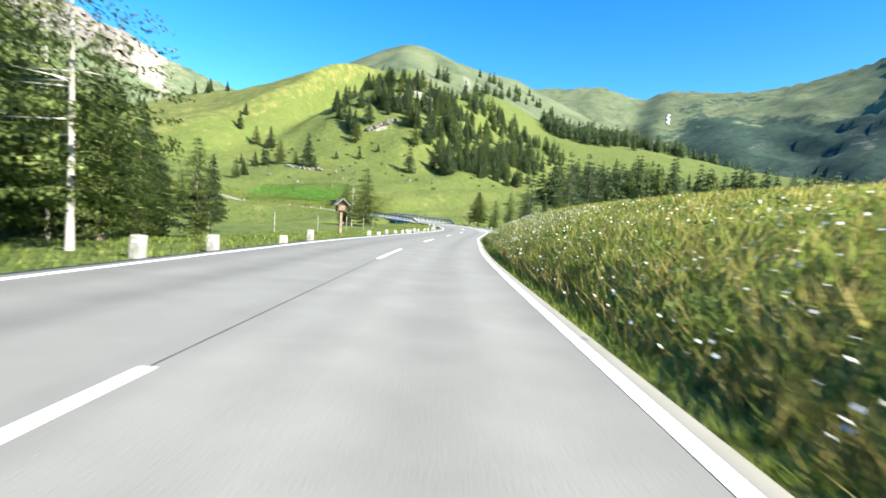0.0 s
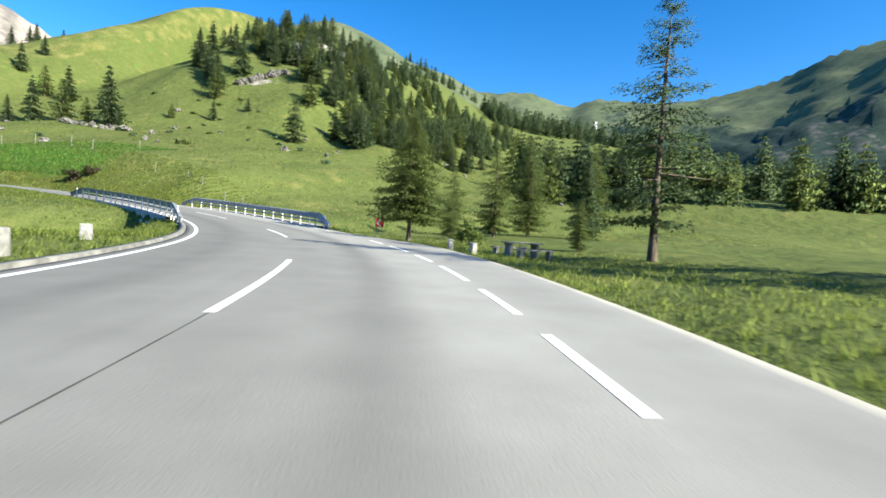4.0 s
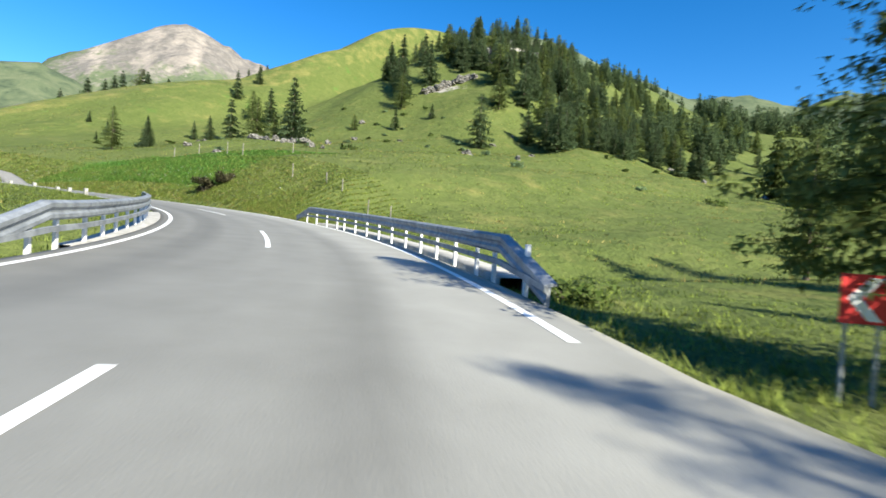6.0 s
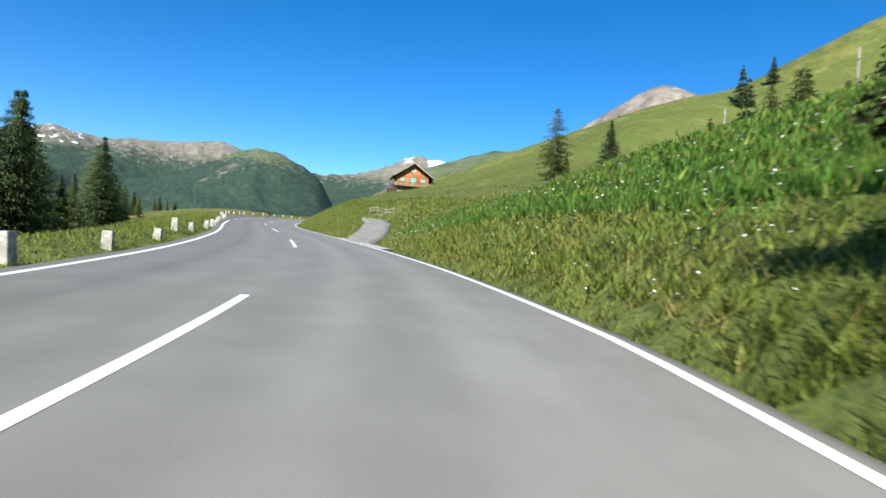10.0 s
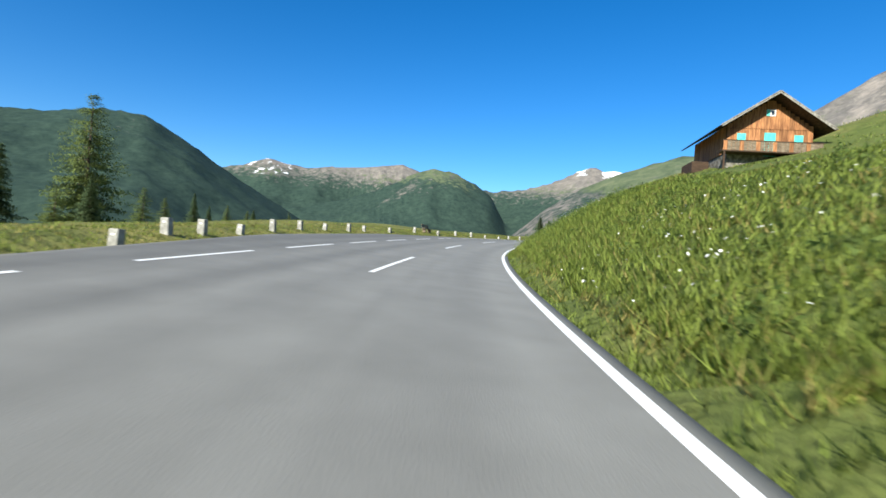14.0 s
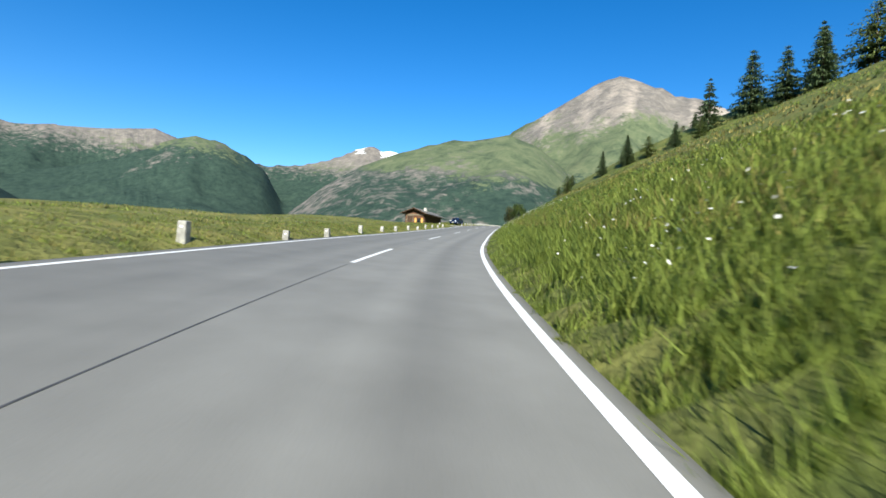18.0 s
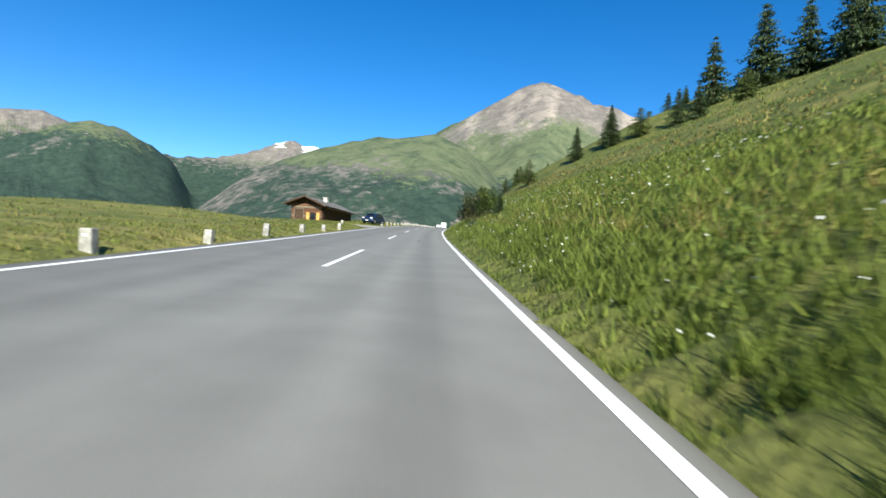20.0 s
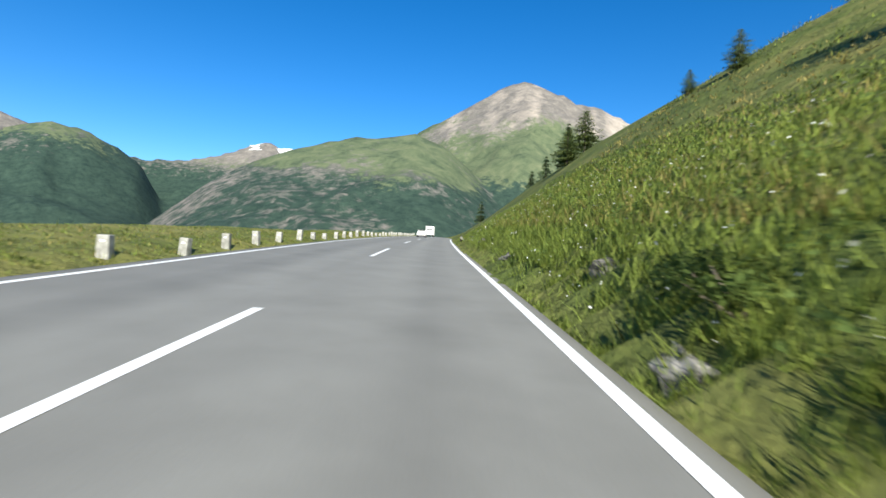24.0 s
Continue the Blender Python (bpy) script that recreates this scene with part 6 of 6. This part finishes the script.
drive()
apron = strip("drive_apron", 11.62, 12.35, lambda t: -right_tar(t) - 0.02, lambda t: -right_tar(t) - table(t, (11.5, 0.35), (11.75, 0.75), (12.2, 0.75), (12.35, 0.3)), 0.012, CONCRETE, None, step=1, thick=0.25)
tagged(apron, "pale concrete gutter slab across the mouth of the drive", "gutter", kind="structure")


# ---- verge grass and flowers ----
def blades(name, t0, t1, near, far_, count, tall, side, mat, label, seed, per=6, lean=0.5):
    """Tufts of grass beside the road between two distances from the asphalt."""
    rng = np.random.default_rng(seed)
    t = rng.uniform(t0, t1, count)
    d = near + (far_ - near) * rng.random(count)**2.1
    i = np.clip(np.searchsorted(CT, t), 0, len(CT) - 1)
    o = np.where(side < 0, -right_tar(t) - d, left_tar(t) + d)
    x, y = CP[i, 0] + CN[i, 0] * o, CP[i, 1] + CN[i, 1] * o
    keep = (rng.random(count) < 0.62 + 0.6 * fbm(x / 1.7, y / 1.7, 2, seed)) & (drive_near(x, y)[0] > 1.1)
    x, y, d = x[keep], y[keep], d[keep]
    z = ground_z(x, y)
    n = len(x) * per
    k = np.repeat(np.arange(len(x)), per)
    px, py, pz = x[k] + rng.normal(scale=0.09, size=n), y[k] + rng.normal(scale=0.09, size=n), z[k] - 0.04
    h = 0.7 * tall * rng.uniform(0.45, 1.15, n) * np.clip(0.45 + d[k] / 1.1, 0.4, 1) * (1 - 0.45 * np.clip((d[k] - 2.5) / 5, 0, 1))
    a = rng.uniform(0, 2 * np.pi, n)
    w = rng.uniform(0.005, 0.012, n) * (1 + d[k] * 0.22)
    lx, ly = rng.normal(scale=lean, size=n) * h, rng.normal(scale=lean, size=n) * h
    p0 = np.stack([px - np.cos(a) * w, py - np.sin(a) * w, pz], 1)
    p1 = np.stack([px + np.cos(a) * w, py + np.sin(a) * w, pz], 1)
    p2 = np.stack([px + lx, py + ly, pz + h], 1)
    v = np.stack([p0, p1, p2], 1).reshape(-1, 3)
    up = np.repeat(ground_normal(x, y)[k] * 0.6 + rng.normal(scale=1.0, size=(n, 3)) * np.array([0.6, 0.6, 0.15]), 3, 0)
    ob = mesh_object(name, v, np.arange(len(v)).reshape(-1, 3), mat, True, None, up / np.linalg.norm(up, axis=1)[:, None])
    tagged(ob, label, "grass", kind="stuff")


blades("verge_grass", -0.6, 3.7, 0.05, 9, 28500, 0.42, -1, BLADE, "tall meadow grass on the road bank", 1)
blades("dry_grass", -0.6, 3.7, 0.6, 11, 17100, 0.5, -1, STRAW, "dry seeding grass along the bank top", 2)
blades("verge_grass", 3.6, 8.6, 0.1, 8, 11400, 0.28, -1, BLADE, "short grass beside the lay-by and bridge", 3)
blades("verge_grass", 8.6, 15.6, 0.05, 9, 32300, 0.36, -1, BLADE, "tall meadow grass on the slope above the road", 4)
blades("verge_grass", 15.4, 19.0, 0.05, 9, 26600, 0.55, -1, BLADE, "tall lush grass on the steep bank", 5)
blades("verge_grass", 19.0, 26.5, 0.05, 9, 41800, 0.42, -1, BLADE, "tall meadow grass on the long bank", 6)
blades("dry_grass", 17.0, 26.0, 2.0, 14, 13300, 0.45, -1, STRAW, "dry seeding grass higher on the bank", 7)
blades("verge_grass", -0.6, 8.5, 0.05, 8, 17100, 0.3, 1, BLADE, "rough grass on the verge behind the guide stones", 8)
blades("verge_grass", 8.5, 14.5, 0.05, 5, 13300, 0.28, 1, BLADE, "rough grass on the verge behind the guide stones", 9)
blades("verge_grass", 14.5, 27.0, 0.3, 12, 44000, 0.17, 1, BLADE, "rough grass on the verge behind the guide stones", 10)

blades("lush_grass", 10.2, 12.1, 2.5, 17, 26000, 0.42, -1, LUSH, "tall dark green uncut grass in a belt across the meadow", 11, lean=0.2)

blades("dry_grass", 14.5, 27.0, 0.3, 5, 9000, 0.18, 1, STRAW, "dry yellow grass on the verge behind the guide stones", 12)
blades("dry_grass", 8.6, 17.0, 0.5, 9, 12000, 0.36, -1, STRAW, "dry seed heads in the meadow slope", 13)

blades("verge_grass", -0.6, 3.7, 0.8, 8, 26000, 0.36, -1, BLADE, "thick meadow grass on the road bank", 14, 5)
blades("verge_grass", 8.6, 13.2, 0.8, 9, 34000, 0.32, -1, BLADE, "thick meadow grass on the slope above the road", 15, 5)
blades("verge_grass", 13.2, 19.0, 0.8, 8, 52000, 0.36, -1, BLADE, "thick meadow grass on the steep bank", 16, 5)
blades("verge_grass", 19.0, 26.0, 0.8, 8, 60000, 0.36, -1, BLADE, "thick meadow grass on the long bank", 17, 5)


def weeds(name, t0, t1, near, far_, count, size, side, label, seed, leaf=0.045):
    """Broad-leaved plants among the grass."""
    rng = np.random.default_rng(seed)
    t = rng.uniform(t0, t1, count)
    d = near + (far_ - near) * rng.random(count)
    i = np.clip(np.searchsorted(CT, t), 0, len(CT) - 1)
    o = np.where(side < 0, -right_tar(t) - d, left_tar(t) + d)
    x, y = CP[i, 0] + CN[i, 0] * o, CP[i, 1] + CN[i, 1] * o
    off = drive_near(x, y)[0] > 1.3
    x, y = x[off], y[off]
    count = len(x)
    z = ground_z(x, y)
    per = 60
    k = np.repeat(np.arange(count), per)
    big = size * rng.uniform(0.5, 1.4, count)
    p = np.stack([x[k], y[k], z[k]], 1) + rng.normal(size=(count * per, 3)) * np.stack([big[k] * 0.34, big[k] * 0.34, big[k] * 0.2], 1)
    p[:, 2] += big[k] * 0.4
    v, f = tri_cloud(p, leaf * rng.uniform(0.5, 1.5, len(p)), rng)
    tagged(mesh_object(name, v, f, BUSHLEAF), label, "plants", kind="stuff")


weeds("bank_plants", 0, 3.4, 0.6, 5, 260, 0.45, -1, "broad-leaved weeds on the road bank", 31)
weeds("bank_plants", 9, 15.5, 1, 8, 220, 0.4, -1, "broad-leaved weeds in the meadow slope", 32)
weeds("bank_plants", 15.6, 18.0, 0.6, 6, 330, 0.55, -1, "leafy weeds on the steep bank", 33)
weeds("bank_plants", 19, 26, 0.8, 8, 420, 0.5, -1, "leafy weeds on the long bank", 34)


def flowers(name, t0, t1, near, far_, count, side, radius, tall, label, seed):
    rng = np.random.default_rng(seed)
    c = rng.uniform(t0, t1, max(3, count // 18))
    t = c[rng.integers(0, len(c), count)] + rng.normal(scale=0.03, size=count)
    d = near + (far_ - near) * rng.random(count)
    i = np.clip(np.searchsorted(CT, t), 0, len(CT) - 1)
    o = np.where(side < 0, -right_tar(t) - d, left_tar(t) + d)
    x, y = CP[i, 0] + CN[i, 0] * o, CP[i, 1] + CN[i, 1] * o
    off = drive_near(x, y)[0] > 1.3
    x, y = x[off], y[off]
    count = len(x)
    z = ground_z(x, y) + tall * rng.uniform(0.6, 1.2, count)
    k = 6
    r = radius * rng.uniform(0.6, 1.3, count)
    ang = np.arange(k) / k * 2 * np.pi
    tilt = rng.normal(scale=0.5, size=(count, 2))
    v = np.zeros((count, k, 3))
    v[:, :, 0] = x[:, None] + r[:, None] * np.cos(ang)
    v[:, :, 1] = y[:, None] + r[:, None] * np.sin(ang)
    v[:, :, 2] = z[:, None] + r[:, None] * (tilt[:, :1] * np.cos(ang) + tilt[:, 1:] * np.sin(ang))
    tagged(mesh_object(name, v.reshape(-1, 3), np.arange(count * k).reshape(-1, k), PETAL), label, "flowers", kind="stuff")


flowers("white_flowers", -0.2, 3.0, 0.4, 4.5, 4200, -1, 0.017, 0.36, "white daisies scattered on the road bank", 51)
flowers("white_flowers", 9.5, 14.8, 0.5, 5, 2000, -1, 0.016, 0.35, "white umbels in the meadow slope", 52)
flowers("white_flowers", 15.8, 18.6, 0.6, 5, 900, -1, 0.016, 0.5, "white umbels on the steep bank", 53)
flowers("white_flowers", 20, 26, 0.4, 6, 2600, -1, 0.016, 0.42, "white umbels on the long bank", 54)


def pasture_tufts(name, x0, x1, y0, y1, count, mat, label, seed):
    """Coarse clumps of grass and herbs on the open slope."""
    rng = np.random.default_rng(seed)
    x, y = rng.uniform(x0, x1, count), rng.uniform(y0, y1, count)
    t, l, _ = nearest(x, y)
    keep = (np.where(l < 0, -l - right_tar(t), l - left_tar(t)) > 3) & (rng.random(count) < 0.5 + 1.6 * fbm(x / 6, y / 6, 2, seed))
    x, y = x[keep], y[keep]
    per = 9
    k = np.repeat(np.arange(len(x)), per)
    n = len(k)
    h = rng.uniform(0.08, 0.24, n)
    a, w = rng.uniform(0, 2 * np.pi, n), rng.uniform(0.014, 0.04, n)
    base = np.stack([x[k] + rng.normal(scale=0.22, size=n), y[k] + rng.normal(scale=0.22, size=n), ground_z(x, y)[k] - 0.05], 1)
    side = np.stack([np.cos(a) * w, np.sin(a) * w, np.zeros(n)], 1)
    tip = base + np.stack([rng.normal(scale=0.1, size=n), rng.normal(scale=0.1, size=n), h], 1)
    v = np.stack([base - side, base + side, tip], 1).reshape(-1, 3)
    up = np.repeat(ground_normal(x, y)[k] * 0.8 + rng.normal(scale=1.0, size=(n, 3)) * np.array([0.45, 0.45, 0.15]), 3, 0)
    tagged(mesh_object(name, v, np.arange(len(v)).reshape(-1, 3), mat, True, None, up / np.linalg.norm(up, axis=1)[:, None]), label, "grass", kind="stuff")


pasture_tufts("pasture_tufts", -80, 45, 108, 205, 13000, BLADE, "coarse tufts of grass on the open pasture", 71)
pasture_tufts("pasture_tufts", -80, 45, 108, 205, 6000, STRAW, "bleached tufts of grass on the open pasture", 72)
pasture_tufts("pasture_tufts", -80, 30, 108, 190, 2200, BUSHLEAF, "dark herbs on the open pasture", 73)
pasture_tufts("pasture_tufts", -245, -95, 150, 262, 13000, BLADE, "coarse tufts of grass on the hillside over the road", 74)
pasture_tufts("pasture_tufts", -245, -95, 150, 262, 5000, STRAW, "bleached tufts of grass on the hillside over the road", 75)


# ---- waterfall at the valley head ----
def waterfall():
    v, f = [], []
    for k in range(9):
        x, y = 722 - 4 * k + 3 * math.sin(k * 1.7), 1698 - 10 * k
        w = 3 + 1.5 * math.sin(k * 2.3)
        for s in (-1, 1):
            px, py = x + s * w, y - s * w * 0.4
            v.append((px, py, float(ground_z(px, py)[0]) + 3.0))
    for k in range(8):
        f.append((2 * k, 2 * k + 1, 2 * k + 3, 2 * k + 2))
    tagged(mesh_object("waterfall", v, f, WHITE), "white waterfall on the slope at the valley head", "water", kind="structure")


waterfall()

# from plan units to metres
for ob in scene.objects:
    if ob.parent is None and ob is not cam:
        ob.matrix_basis = Matrix.Scale(UNIT, 4) @ ob.matrix_basis
